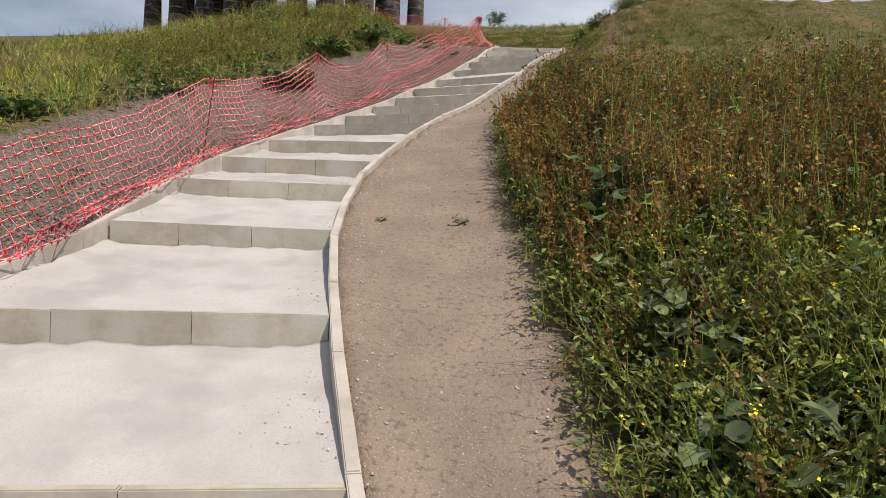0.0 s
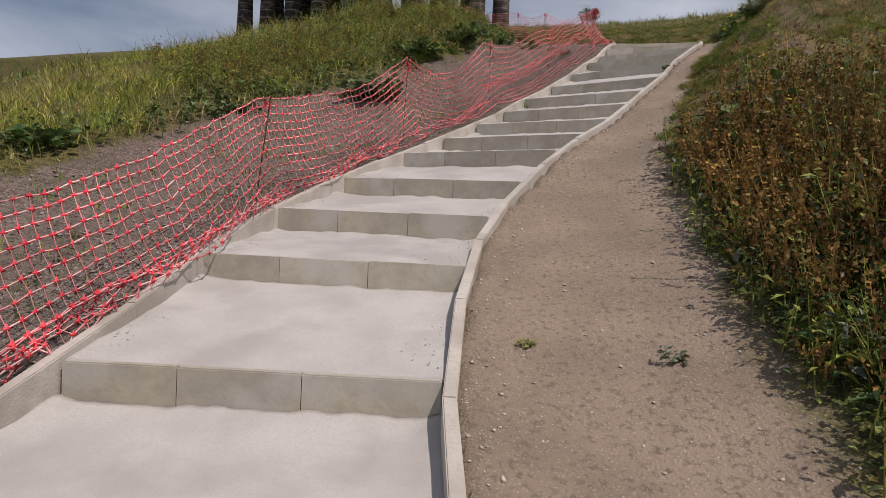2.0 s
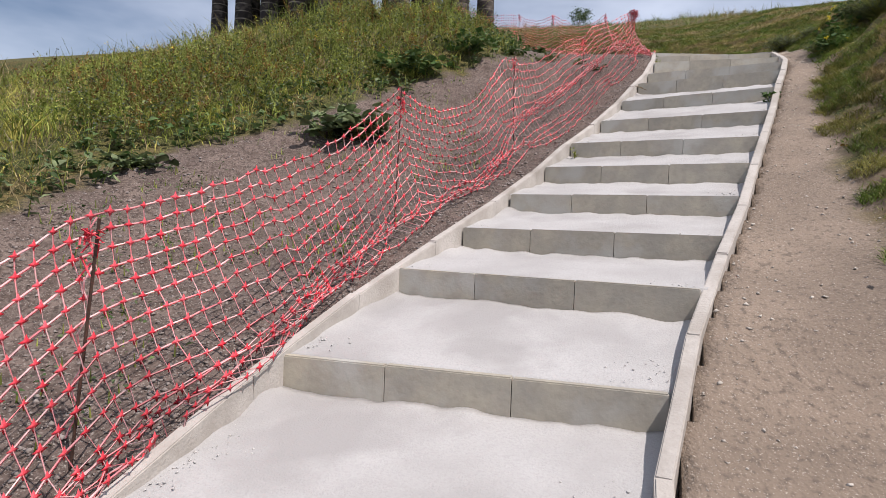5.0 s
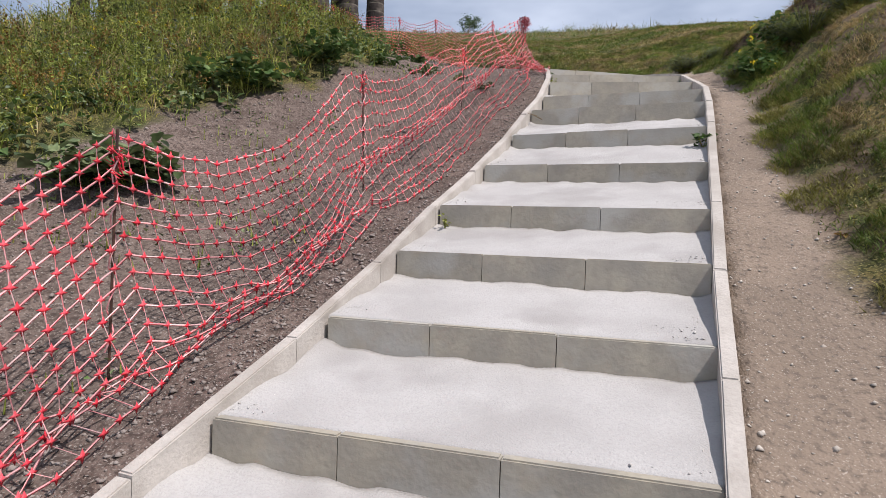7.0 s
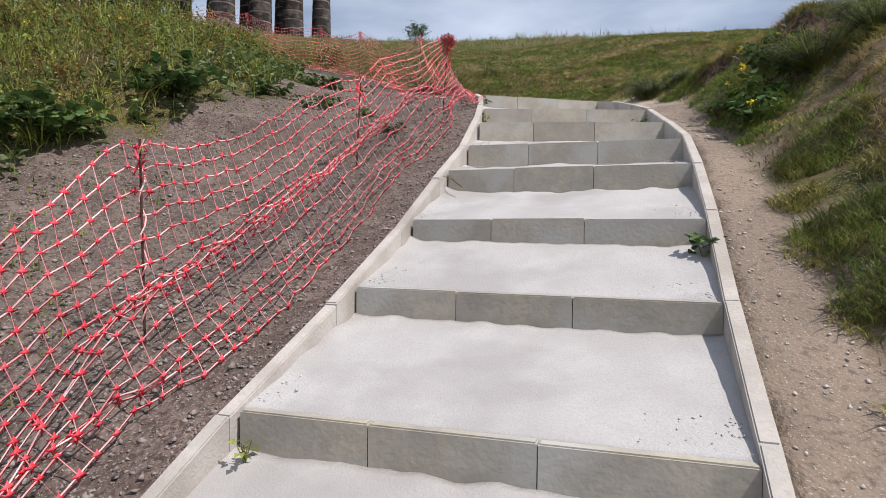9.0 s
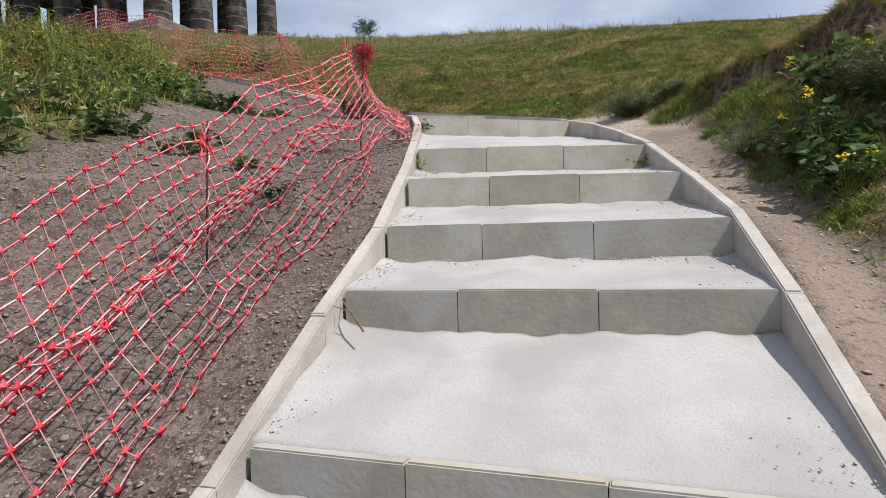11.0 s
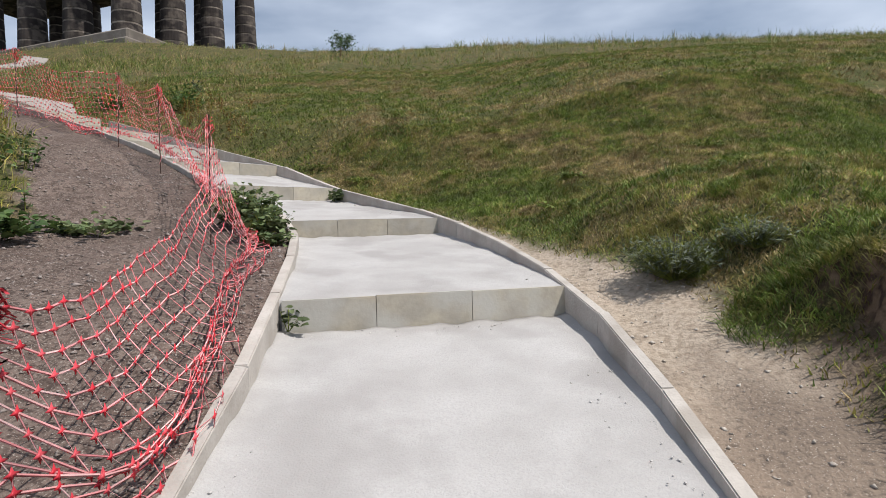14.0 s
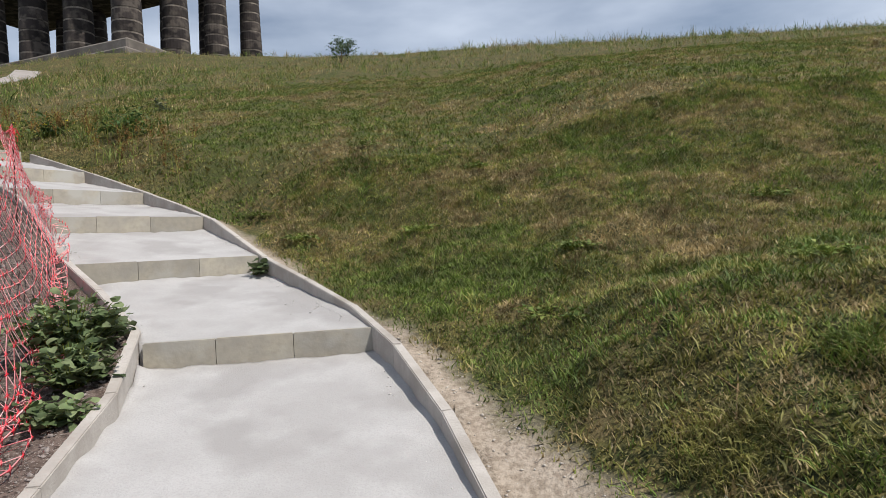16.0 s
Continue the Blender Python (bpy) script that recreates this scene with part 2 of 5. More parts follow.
humps[sward > 0] = np.abs(bumps(XX[sward > 0], YY[sward > 0], 1.9, 12.0)) * 0.13 + bumps(XX[sward > 0], YY[sward > 0], 0.55, 15.0) * 0.10
rough_ground = rough_ground + humps * sward
bank = np.clip(-trodden(XX, YY) * 7.0, 0, 1) * smooth(9.3, 10.5, YY) * (1 - smooth(19.0, 21.5, YY)) * (XX > edge_x(RIGHT, YY)) * (XX < 8)
rough_ground[bank > 0] += bank[bank > 0] * (0.04 + 0.10 * bumps(XX[bank > 0], YY[bank > 0], 1.7, 22.0) + 0.09 * np.abs(bumps(XX[bank > 0], YY[bank > 0], 3.4, 24.0)))
dug = (bare_soil(XX, YY) > 0) & near
rough_ground[dug] += 0.030 * bumps(XX[dug], YY[dug], 6.5, 31.0) + 0.020 * bumps(XX[dug], YY[dug], 15.0, 33.0)
INS = inside_stairs(XX, YY)
rough_ground = rough_ground * np.where((trodden(XX, YY) > 0) & near, 0.45, 1.0)
ZZ = ZZ + rough_ground * np.clip(-INS * 4, 0.1, 1.0)
ZZ = ZZ - 0.045 * np.exp(-(np.minimum(INS + 0.03, 0) / 0.22) ** 2)
ZZ = np.where(INS > -0.02, ZZ - 0.8, ZZ)
n_x, n_y = len(GX), len(GY)
verts = np.stack([XX, YY, ZZ], -1).reshape(-1, 3)
idx = np.arange(n_x * n_y).reshape(n_y, n_x)
quads = np.stack([idx[:-1, :-1], idx[:-1, 1:], idx[1:, 1:], idx[1:, :-1]], -1).reshape(-1, 4)


def fast_mesh(name, verts, faces, mats, smoothed=False, index=None):
    """A mesh object from arrays; faces all have the same number of corners."""
    verts, faces = np.asarray(verts, np.float32), np.asarray(faces, np.int32)
    me = bpy.data.meshes.new(name)
    k = faces.shape[1]
    me.vertices.add(len(verts))
    me.vertices.foreach_set("co", verts.ravel())
    me.loops.add(faces.size)
    me.loops.foreach_set("vertex_index", faces.ravel())
    me.polygons.add(len(faces))
    me.polygons.foreach_set("loop_start", np.arange(0, faces.size, k, dtype=np.int32))
    for m in mats:
        me.materials.append(m)
    if index is not None:
        me.polygons.foreach_set("material_index", np.asarray(index, np.int32))
    if smoothed:
        me.polygons.foreach_set("use_smooth", np.ones(len(faces), bool))
    me.update()
    me.validate()
    return new(name, me)



def ground_material():
    m = bpy.data.materials.new("hillside")
    m.use_nodes = True
    nt = m.node_tree
    bs = nt.nodes["Principled BSDF"]
    bs.inputs["Roughness"].default_value = 0.97
    bs.inputs["Specular IOR Level"].default_value = 0.15
    pos = nt.nodes.new("ShaderNodeNewGeometry").outputs["Position"]

    def tex(s, detail=5.0):
        n = nt.nodes.new("ShaderNodeTexNoise")
        n.inputs["Scale"].default_value, n.inputs["Detail"].default_value = s, detail
        nt.links.new(pos, n.inputs["Vector"])
        return n.outputs["Fac"]

    def ranged(f, lo, hi):
        r = nt.nodes.new("ShaderNodeMapRange")
        r.inputs["From Min"].default_value, r.inputs["From Max"].default_value = lo, hi
        nt.links.new(f, r.inputs["Value"])
        return r.outputs[0]

    def mix(f, a, b):
        x = nt.nodes.new("ShaderNodeMix")
        x.data_type = "RGBA"
        nt.links.new(f, x.inputs[0])
        for sock, v in ((x.inputs[6], a), (x.inputs[7], b)):
            if isinstance(v, tuple):
                sock.default_value = (*v, 1)
            else:
                nt.links.new(v, sock)
        return x.outputs[2]

    def noisy(name, amount):
        a = nt.nodes.new("ShaderNodeAttribute")
        a.attribute_name = name
        s = nt.nodes.new("ShaderNodeMath")
        s.operation = "MULTIPLY_ADD"
        nt.links.new(tex(2.3), s.inputs[0])
        s.inputs[1].default_value = amount
        nt.links.new(a.outputs["Fac"], s.inputs[2])
        return ranged(s.outputs[0], 0.5 * amount - 0.10, 0.5 * amount + 0.12)

    turf = mix(ranged(tex(0.8), 0.4, 0.6), (0.060, 0.076, 0.018), (0.150, 0.108, 0.046))
    # near-black flecks put the shade between the blades into the turf's colour
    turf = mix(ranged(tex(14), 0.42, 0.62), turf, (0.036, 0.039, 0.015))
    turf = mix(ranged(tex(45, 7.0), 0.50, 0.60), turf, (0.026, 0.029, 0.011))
    turf = mix(ranged(tex(70, 7.0), 0.57, 0.66), turf, (0.23, 0.20, 0.08))
    turf = mix(ranged(tex(2.4), 0.57, 0.70), turf, (0.125, 0.098, 0.045))
    earth = mix(ranged(tex(11, 7.0), 0.40, 0.60), (0.150, 0.112, 0.075), (0.085, 0.060, 0.040))
    turf = mix(noisy("worn", 2.2), turf, earth)
    soil = mix(ranged(tex(2.0), 0.4, 0.62), (0.160, 0.122, 0.103), (0.120, 0.091, 0.078))
    soil = mix(ranged(tex(9.0, 7.0), 0.50, 0.62), soil, (0.095, 0.070, 0.058))
    soil = mix(ranged(tex(34, 8.0), 0.48, 0.60), soil, (0.066, 0.049, 0.042))
    soil = mix(ranged(tex(95, 6.0), 0.58, 0.66), soil, (0.27, 0.235, 0.205))
    dirt = mix(ranged(tex(1.6), 0.38, 0.64), (0.243, 0.190, 0.147), (0.186, 0.146, 0.114))
    dirt = mix(ranged(tex(30), 0.52, 0.68), dirt, (0.138, 0.110, 0.088))
    dirt = mix(ranged(tex(110, 6.0), 0.60, 0.68), dirt, (0.36, 0.31, 0.26))
    dirt = mix(noisy("sandy", 0.6), dirt, mix(ranged(tex(26, 6.0), 0.45, 0.62), (0.375, 0.315, 0.250), (0.265, 0.215, 0.165)))
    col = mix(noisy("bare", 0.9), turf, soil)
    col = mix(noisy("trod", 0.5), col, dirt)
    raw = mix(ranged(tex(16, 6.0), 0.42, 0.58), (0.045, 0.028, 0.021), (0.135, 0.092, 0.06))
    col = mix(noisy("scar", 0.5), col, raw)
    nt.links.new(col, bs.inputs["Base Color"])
    bp = nt.nodes.new("ShaderNodeBump")
    bp.inputs["Strength"].default_value, bp.inputs["Distance"].default_value = 0.65, 0.02
    nt.links.new(tex(60, 9.0), bp.inputs["Height"])
    nt.links.new(bp.outputs[0], bs.inputs["Normal"])
    return m


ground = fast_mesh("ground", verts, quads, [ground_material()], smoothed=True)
tagged(ground, "steep hillside of dry grass, dug brown soil and trodden dirt", "hillside", kind="structure")


def scarred(x, y):
    """Distance into the raw earth of the eroded bank."""
    return np.where(scar_span(x, y) > 0.15, 5 * (0.075 - np.abs(scar_line(x, y) + 0.01)), -0.5)


def worn_bank(x, y):
    """Where earth shows between the tussocks of the bank."""
    return 0.05 - 1.4 * (1 - smooth(9.3, 10.5, y) * (1 - smooth(18.6, 19.6, y)) * (1 - smooth(1.0, 3.2, -trodden(x, y))) * (x > edge_x(RIGHT, y)))


def sandy(x, y):
    """Dry pale sand on the upper end of the trodden strip."""
    return 0.3 * (y - 18.4)


for name, field in (("bare", bare_soil), ("trod", trodden), ("scar", scarred), ("worn", worn_bank), ("sandy", sandy)):
    at = ground.data.attributes.new(name, "FLOAT", "POINT")
    at.data.foreach_set("value", np.clip(field(verts[:, 0], verts[:, 1]), -3, 3).astype(np.float32))

# ---- the monument on the hilltop ----
CORNER = Vector((-25.9, 79.1, 26.8))
ACROSS, ALONG = Vector((0.388, 0.92, 0)).normalized(), Vector((-0.92, 0.388, 0)).normalized()
monument = tagged(new("stone_monument"), "soot-blackened stone temple monument with a double row of thick columns", "monument")
monument.location, monument.scale = CORNER, (1.4, 1.4, 1.4)
SIDE = math.degrees(math.atan2(ACROSS.y, ACROSS.x))


def column(parent, at):
    """A tapered shaft of drum courses with pale worn joints, on a low round base."""
    col = new("column")
    col.parent = parent
    col.location = at
    z = 0.0
    courses = 12
    for i in range(courses):
        h = 10.0 / courses
        bm = bmesh.new()
        r0, r1 = 1.04 - 0.021 * i, 1.04 - 0.021 * (i + 1)
        ring = []
        for zz, r in ((z + 0.05, r0 - 0.04), (z + 0.09, r0), (z + h - 0.07, r1), (z + h - 0.03, r1 - 0.04)):
            ring.append([bm.verts.new((r * math.cos(a * math.tau / 28), r * math.sin(a * math.tau / 28), zz)) for a in range(28)])
        for a, b in zip(ring, ring[1:]):
            for k in range(28):
                bm.faces.new((a[k], a[(k + 1) % 28], b[(k + 1) % 28], b[k]))
        bm.faces.new(ring[-1])
        bm.faces.new(ring[0][::-1])
        part("drum", bm, SOOT, col)
        z += h
    bm = bmesh.new()
    bmesh.ops.create_cone(bm, cap_ends=True, segments=28, radius1=1.02, radius2=0.77, depth=9.9, matrix=Matrix.Translation((0, 0, 5.0)))
    part("mortar_joint", bm, MORTAR, col, "pale weathered mortar between the drums")
    return col


def block(sx, sy, sz, centre, bevel=0.05):
    bm = bmesh.new()
    bmesh.ops.create_cube(bm, size=1.0, matrix=Matrix.LocRotScale(centre, None, (sx, sy, sz)))
    if bevel:
        bmesh.ops.bevel(bm, geom=bm.edges[:], offset=bevel, segments=1, affect="EDGES")
    return bm


TURN = Euler((0, 0, math.atan2(ACROSS.y, ACROSS.x)))
spots = []
for k in range(7):
    for j in range(4):
        if k in (0, 6) or j in (0, 3):
            spots.append(ACROSS * (4.5 * j) + ALONG * (4.65 * k))
first_column = column(monument, spots[0])
for s in spots[1:]:
    copy_thing(first_column, Matrix.Translation(s))
plinth = part("plinth", block(17.0, 31.5, 3.2, (6.75, 13.95, -1.6), 0.12), PLINTH, monument, "weathered pale stone plinth")
plinth.rotation_euler = TURN
step = part("plinth_step", block(18.6, 33.0, 2.4, (6.75, 13.95, -2.15), 0.1), PLINTH, monument)
step.rotation_euler = TURN
lintel = part("entablature", block(16.6, 31.0, 3.4, (6.75, 13.95, 11.9), 0.1), SOOT, monument)
lintel.rotation_euler = TURN

# ---- stairs ----
KERB_W, RISER = 0.065, 0.185
L3 = [Vector((x, y, z)) for (x, y), z in zip(LEFT, NOSE)]
R3 = [Vector((x, y, z)) for (x, y), z in zip(RIGHT, NOSE)]
stairs = tagged(new("stairs"), "long curving flight of pale gravel treads with concrete risers", "stairs", kind="structure")
rnd = random.Random(4)


def curve(points, i, u):
    """A place on the smooth line through the points, in their stretch i."""
    p0, p1, p2, p3 = points[max(i - 1, 0)], points[i], points[i + 1], points[min(i + 2, len(points) - 1)]
    return 0.5 * (2 * p1 + (p2 - p0) * u + (2 * p0 - 5 * p1 + 4 * p2 - p3) * u ** 2 + (3 * p1 - p0 - 3 * p2 + p3) * u ** 3)


def tread(i):
    """Compacted stone dust, sloping up gently from one nosing to the foot of the next riser, heaped unevenly."""
    a, b, c, d = L3[i], R3[i], L3[i + 1], R3[i + 1]
    back = Vector((a.y - b.y, b.x - a.x, 0)).normalized() * 0.045 if i else Vector()
    inset = (b - a).normalized() * -0.03
    a, b, c, d = a + back + inset, b + back - inset, c + inset, d - inset
    depth = ((c + d) / 2 - (a + b) / 2).length
    nu, nv = 48, max(12, int(depth / 0.04))
    vs, fs = [], []
    foot = RISER - (0.028 if 6 <= i <= 13 else 0.0) + rnd.uniform(-0.012, 0.012)
    for v in range(nv + 1):
        q = v / nv
        for u in range(nu + 1):
            p = u / nu
            g = curve(L3, i, q).lerp(curve(R3, i, q), p) + back * (1 - q) + inset * (1 - 2 * p)
            edge = min(p, 1 - p) * 1.8
            sag = -0.006 * (1 - q) - foot * q
            heap = (0.045 if p < 0.5 else 0.030) * max(0.0, 1 - edge / 0.16) ** 1.5 * (0.25 + 0.75 * q) * (0.7 + 1.2 * noise.noise((g.x * 5, g.y * 5, 1)))
            heap += 0.014 * q ** 6 * (noise.noise((g.x * 2.2, g.y * 2.2, 5)) + 0.1) + 0.017 * q ** 12 * noise.noise((g.x * 8, g.y * 8, 15))
            wavy = 0.008 * noise.noise((g.x * 1.6, g.y * 1.6, 9)) + 0.004 * noise.noise((g.x * 9, g.y * 9, 2)) + 0.003 * noise.noise((g.x * 22, g.y * 22, 6))
            vs.append((g.x, g.y, g.z + sag + heap + wavy * min(1, q * 8)))
    for v in range(nv):
        for u in range(nu):
            k = v * (nu + 1) + u
            fs.append((k, k + 1, k + nu + 2, k + nu + 1))
    n = len(vs)
    rim = [u for u in range(nu + 1)] + [v * (nu + 1) + nu for v in range(1, nv + 1)] + [nv * (nu + 1) + u for u in range(nu - 1, -1, -1)] + [v * (nu + 1) for v in range(nv - 1, 0, -1)]
    for k in rim:
        x, y, z = vs[k]
        vs.append((x, y, z - 0.3))
    for k in range(len(rim)):
        j = (k + 1) % len(rim)
        fs.append((rim[j], rim[k], n + k, n + j))
    add_mesh("tread", vs, fs, DUST, stairs, True, "pale compacted stone dust, scuffed and gritty")


def slab(p, q, thick, deep, side, bevel=0.006):
    """An upright concrete slab from p to q whose face is on the line; it is thick toward side."""
    flat = (q - p)
    flat.z = 0
    along = flat.normalized()
    out = Vector((-along.y, along.x, 0)) * side * thick
    bm = bmesh.new()
    vs = [bm.verts.new(v) for v in (p, q, q + out, p + out)]
    lo = [bm.verts.new(v.co - Vector((0, 0, deep))) for v in vs]
    bm.faces.new(vs if side > 0 else vs[::-1])
    bm.faces.new(lo[::-1] if side > 0 else lo)
    for k in range(4):
        j = (k + 1) % 4
        f = (vs[k], lo[k], lo[j], vs[j])
        bm.faces.new(f if side > 0 else f[::-1])
    bmesh.ops.recalc_face_normals(bm, faces=bm.faces)
    top = [e for e in bm.edges if all(v in vs for v in e.verts)]
    bmesh.ops.bevel(bm, geom=top, offset=bevel, segments=2, affect="EDGES")
    return bm


def resample(points, length):
    """Straight runs of about the given length along a smooth line through the points."""
    fine = []
    for i in range(len(points) - 1):
        fine += [curve(points, i, k / 20) for k in range(20)]
    fine.append(points[-1])
    out, run = [fine[0]], 0.0
    for a, b in zip(fine, fine[1:]):
        run += (b - a).length
        if run >= length:
            out.append(b)
            run = 0.0
    return out


for i in range(len(NOSE) - 1):
    tread(i)
for i in range(1, len(NOSE)):
    a, b = L3[i], R3[i]
    cuts = [0.0, rnd.uniform(0.295, 0.315), rnd.uniform(0.625, 0.645), 1.0]
    across = (b - a).normalized()
    a = a + across * (0.014 if 8 < i < 20 else 0.0)
    for u, v in zip(cuts, cuts[1:]):
        lift = Vector((0, 0, rnd.uniform(-0.004, 0.004)))
        part("riser_panel", slab(a.lerp(b, u) + across * 0.002 + lift, a.lerp(b, v) - across * 0.002 + lift, 0.05, 0.45, 1), CONCRETE, stairs)
for name, line, side in (("left_kerb", L3, 1), ("right_kerb", R3, -1)):
    runs = resample([p + Vector((0, 0, 0.012)) for p in line], 0.9)
    for p, q in zip(runs, runs[1:]):
        gap = (q - p).normalized() * 0.002
        lift = Vector((0, 0, rnd.uniform(-0.006, 0.004)))
        part("kerb_stone", slab(p + gap + lift, q - gap + lift, KERB_W, 0.5, side), KERB, stairs)

# ---- leaves, blades and stones as arrays ----
rs = np.random.RandomState(11)


def leaf_material(name, colours, rough=0.6, glow=0.25, uneven=0.42):
    """Leaf colours picked at random for each leaf, partly translucent."""
    m = bpy.data.materials.new(name)
    m.use_nodes = True
    nt = m.node_tree
    bs = nt.nodes["Principled BSDF"]
    out = nt.nodes["Material Output"]
    geo = nt.nodes.new("ShaderNodeNewGeometry")
    ramp = nt.nodes.new("ShaderNodeValToRGB")
    ramp.color_ramp.elements[0].color = (*colours[0], 1)
    ramp.color_ramp.elements[1].color = (*colours[-1], 1)
    for k, c in enumerate(colours[1:-1]):
        ramp.color_ramp.elements.new((k + 1) / (len(colours) - 1)).color = (*c, 1)
    nt.links.new(geo.outputs["Random Per Island"], ramp.inputs[0])
    patch = nt.nodes.new("ShaderNodeTexNoise")
    patch.inputs["Scale"].default_value, patch.inputs["Detail"].default_value = 1.6, 5.0
    nt.links.new(geo.outputs["Position"], patch.inputs["Vector"])
    rng = nt.nodes.new("ShaderNodeMapRange")
    rng.inputs["From Min"].default_value, rng.inputs["From Max"].default_value = 0.34, 0.66
    rng.inputs["To Min"].default_value, rng.inputs["To Max"].default_value = 0.68, 1.36
    nt.links.new(patch.outputs["Fac"], rng.inputs["Value"])
    hs = nt.nodes.new("ShaderNodeHueSaturation")
    clump = nt.nodes.new("ShaderNodeTexNoise")
    clump.inputs["Scale"].default_value, clump.inputs["Detail"].default_value = 8.0, 2.0
    nt.links.new(geo.outputs["Position"], clump.inputs["Vector"])
    tuft = nt.nodes.new("ShaderNodeMapRange")
    tuft.inputs["From Min"].default_value, tuft.inputs["From Max"].default_value = 0.36, 0.64
    tuft.inputs["To Min"].default_value, tuft.inputs["To Max"].default_value = 1 - uneven, 1 + uneven
    nt.links.new(clump.outputs["Fac"], tuft.inputs["Value"])
    both = nt.nodes.new("ShaderNodeMath")
    both.operation = "MULTIPLY"
    nt.links.new(rng.outputs[0], both.inputs[0])
    nt.links.new(tuft.outputs[0], both.inputs[1])
    nt.links.new(both.outputs[0], hs.inputs["Value"])
    nt.links.new(ramp.outputs[0], hs.inputs["Color"])
    nt.links.new(hs.outputs[0], bs.inputs["Base Color"])
    bs.inputs["Roughness"].default_value = rough
    bs.inputs["Specular IOR Level"].default_value = 0.3
    if glow:
        tr = nt.nodes.new("ShaderNodeBsdfTranslucent")
        nt.links.new(hs.outputs[0], tr.inputs["Color"])
        mx = nt.nodes.new("ShaderNodeMixShader")
        mx.inputs[0].default_value = glow
        nt.links.new(bs.outputs[0], mx.inputs[1])
        nt.links.new(tr.outputs[0], mx.inputs[2])
        nt.links.new(mx.outputs[0], out.inputs["Surface"])
    return m


GRASS_GREEN = leaf_material("grass_green", [(0.062, 0.105, 0.018), (0.115, 0.165, 0.030), (0.19, 0.22, 0.055)])
GRASS_OLIVE = leaf_material("grass_olive", [(0.14, 0.142, 0.034), (0.21, 0.20, 0.054), (0.29, 0.255, 0.09)])
GRASS_STRAW = leaf_material("grass_straw", [(0.20, 0.145, 0.06), (0.30, 0.23, 0.11), (0.40, 0.32, 0.18)])
MOUND_GREEN = leaf_material("mound_green", [(0.115, 0.155, 0.022), (0.19, 0.228, 0.037), (0.28, 0.305, 0.063)])
MOUND_GOLD = leaf_material("mound_gold", [(0.25, 0.235, 0.038), (0.34, 0.31, 0.06), (0.43, 0.375, 0.10)])
GRASSES = [GRASS_GREEN, GRASS_OLIVE, GRASS_STRAW]
LEAF = leaf_material("weed_leaf", [(0.034, 0.072, 0.018), (0.062, 0.112, 0.030), (0.11, 0.165, 0.055)])
LEAF_GREY = leaf_material("grey_green_leaf", [(0.075, 0.098, 0.058), (0.12, 0.145, 0.098), (0.20, 0.225, 0.165)])
LEAF_DUSTY = leaf_material("dusty_leaf", [(0.070, 0.105, 0.040), (0.115, 0.155, 0.065), (0.18, 0.215, 0.105)])
DOCK = leaf_material("dock_seed", [(0.13, 0.068, 0.020), (0.205, 0.115, 0.034), (0.285, 0.190, 0.060)], 0.9)
LIME = leaf_material("pale_green_stem", [(0.13, 0.17, 0.028), (0.20, 0.235, 0.045), (0.29, 0.31, 0.075)])
YELLOW = leaf_material("yellow_petal", [(0.70, 0.55, 0.03), (0.85, 0.70, 0.05)])
DRYSTEM = leaf_material("dry_stem", [(0.16, 0.10, 0.05), (0.26, 0.18, 0.09)], 0.9, 0.0)


def on_ground(x, y):
    """Height of the finished ground, from its own grid."""
    i = np.clip(np.searchsorted(GX, x) - 1, 0, n_x - 2)
    j = np.clip(np.searchsorted(GY, y) - 1, 0, n_y - 2)
    u, v = (x - GX[i]) / (GX[i + 1] - GX[i]), (y - GY[j]) / (GY[j + 1] - GY[j])
    return (ZZ[j, i] * (1 - u) + ZZ[j, i + 1] * u) * (1 - v) + (ZZ[j + 1, i] * (1 - u) + ZZ[j + 1, i + 1] * u) * v


def blades(base, tall, width, lean):
    """Bent grass blades, two triangles each, at the base points."""
    n = len(base)
    a = rs.uniform(0, math.tau, n)
    side = np.stack([np.cos(a), np.sin(a), np.zeros(n)], -1) * (width / 2)[:, None]
    b = rs.uniform(0, math.tau, n)
    bend = np.stack([np.cos(b), np.sin(b), np.zeros(n)], -1) * (tall * lean)[:, None]
    up = np.zeros((n, 3))
    up[:, 2] = tall
    mid = base + up * 0.5 + bend * 0.28
    tip = base + up * np.sqrt(np.clip(1 - 0.4 * lean, 0.3, 1))[:, None] + bend
    v = np.stack([base, mid + side, mid - side, tip], 1).reshape(-1, 3)
    k = np.arange(n)[:, None] * 4
    f = np.concatenate([k + [0, 1, 2], k + [2, 1, 3]], 1).reshape(-1, 3)
    return v, f


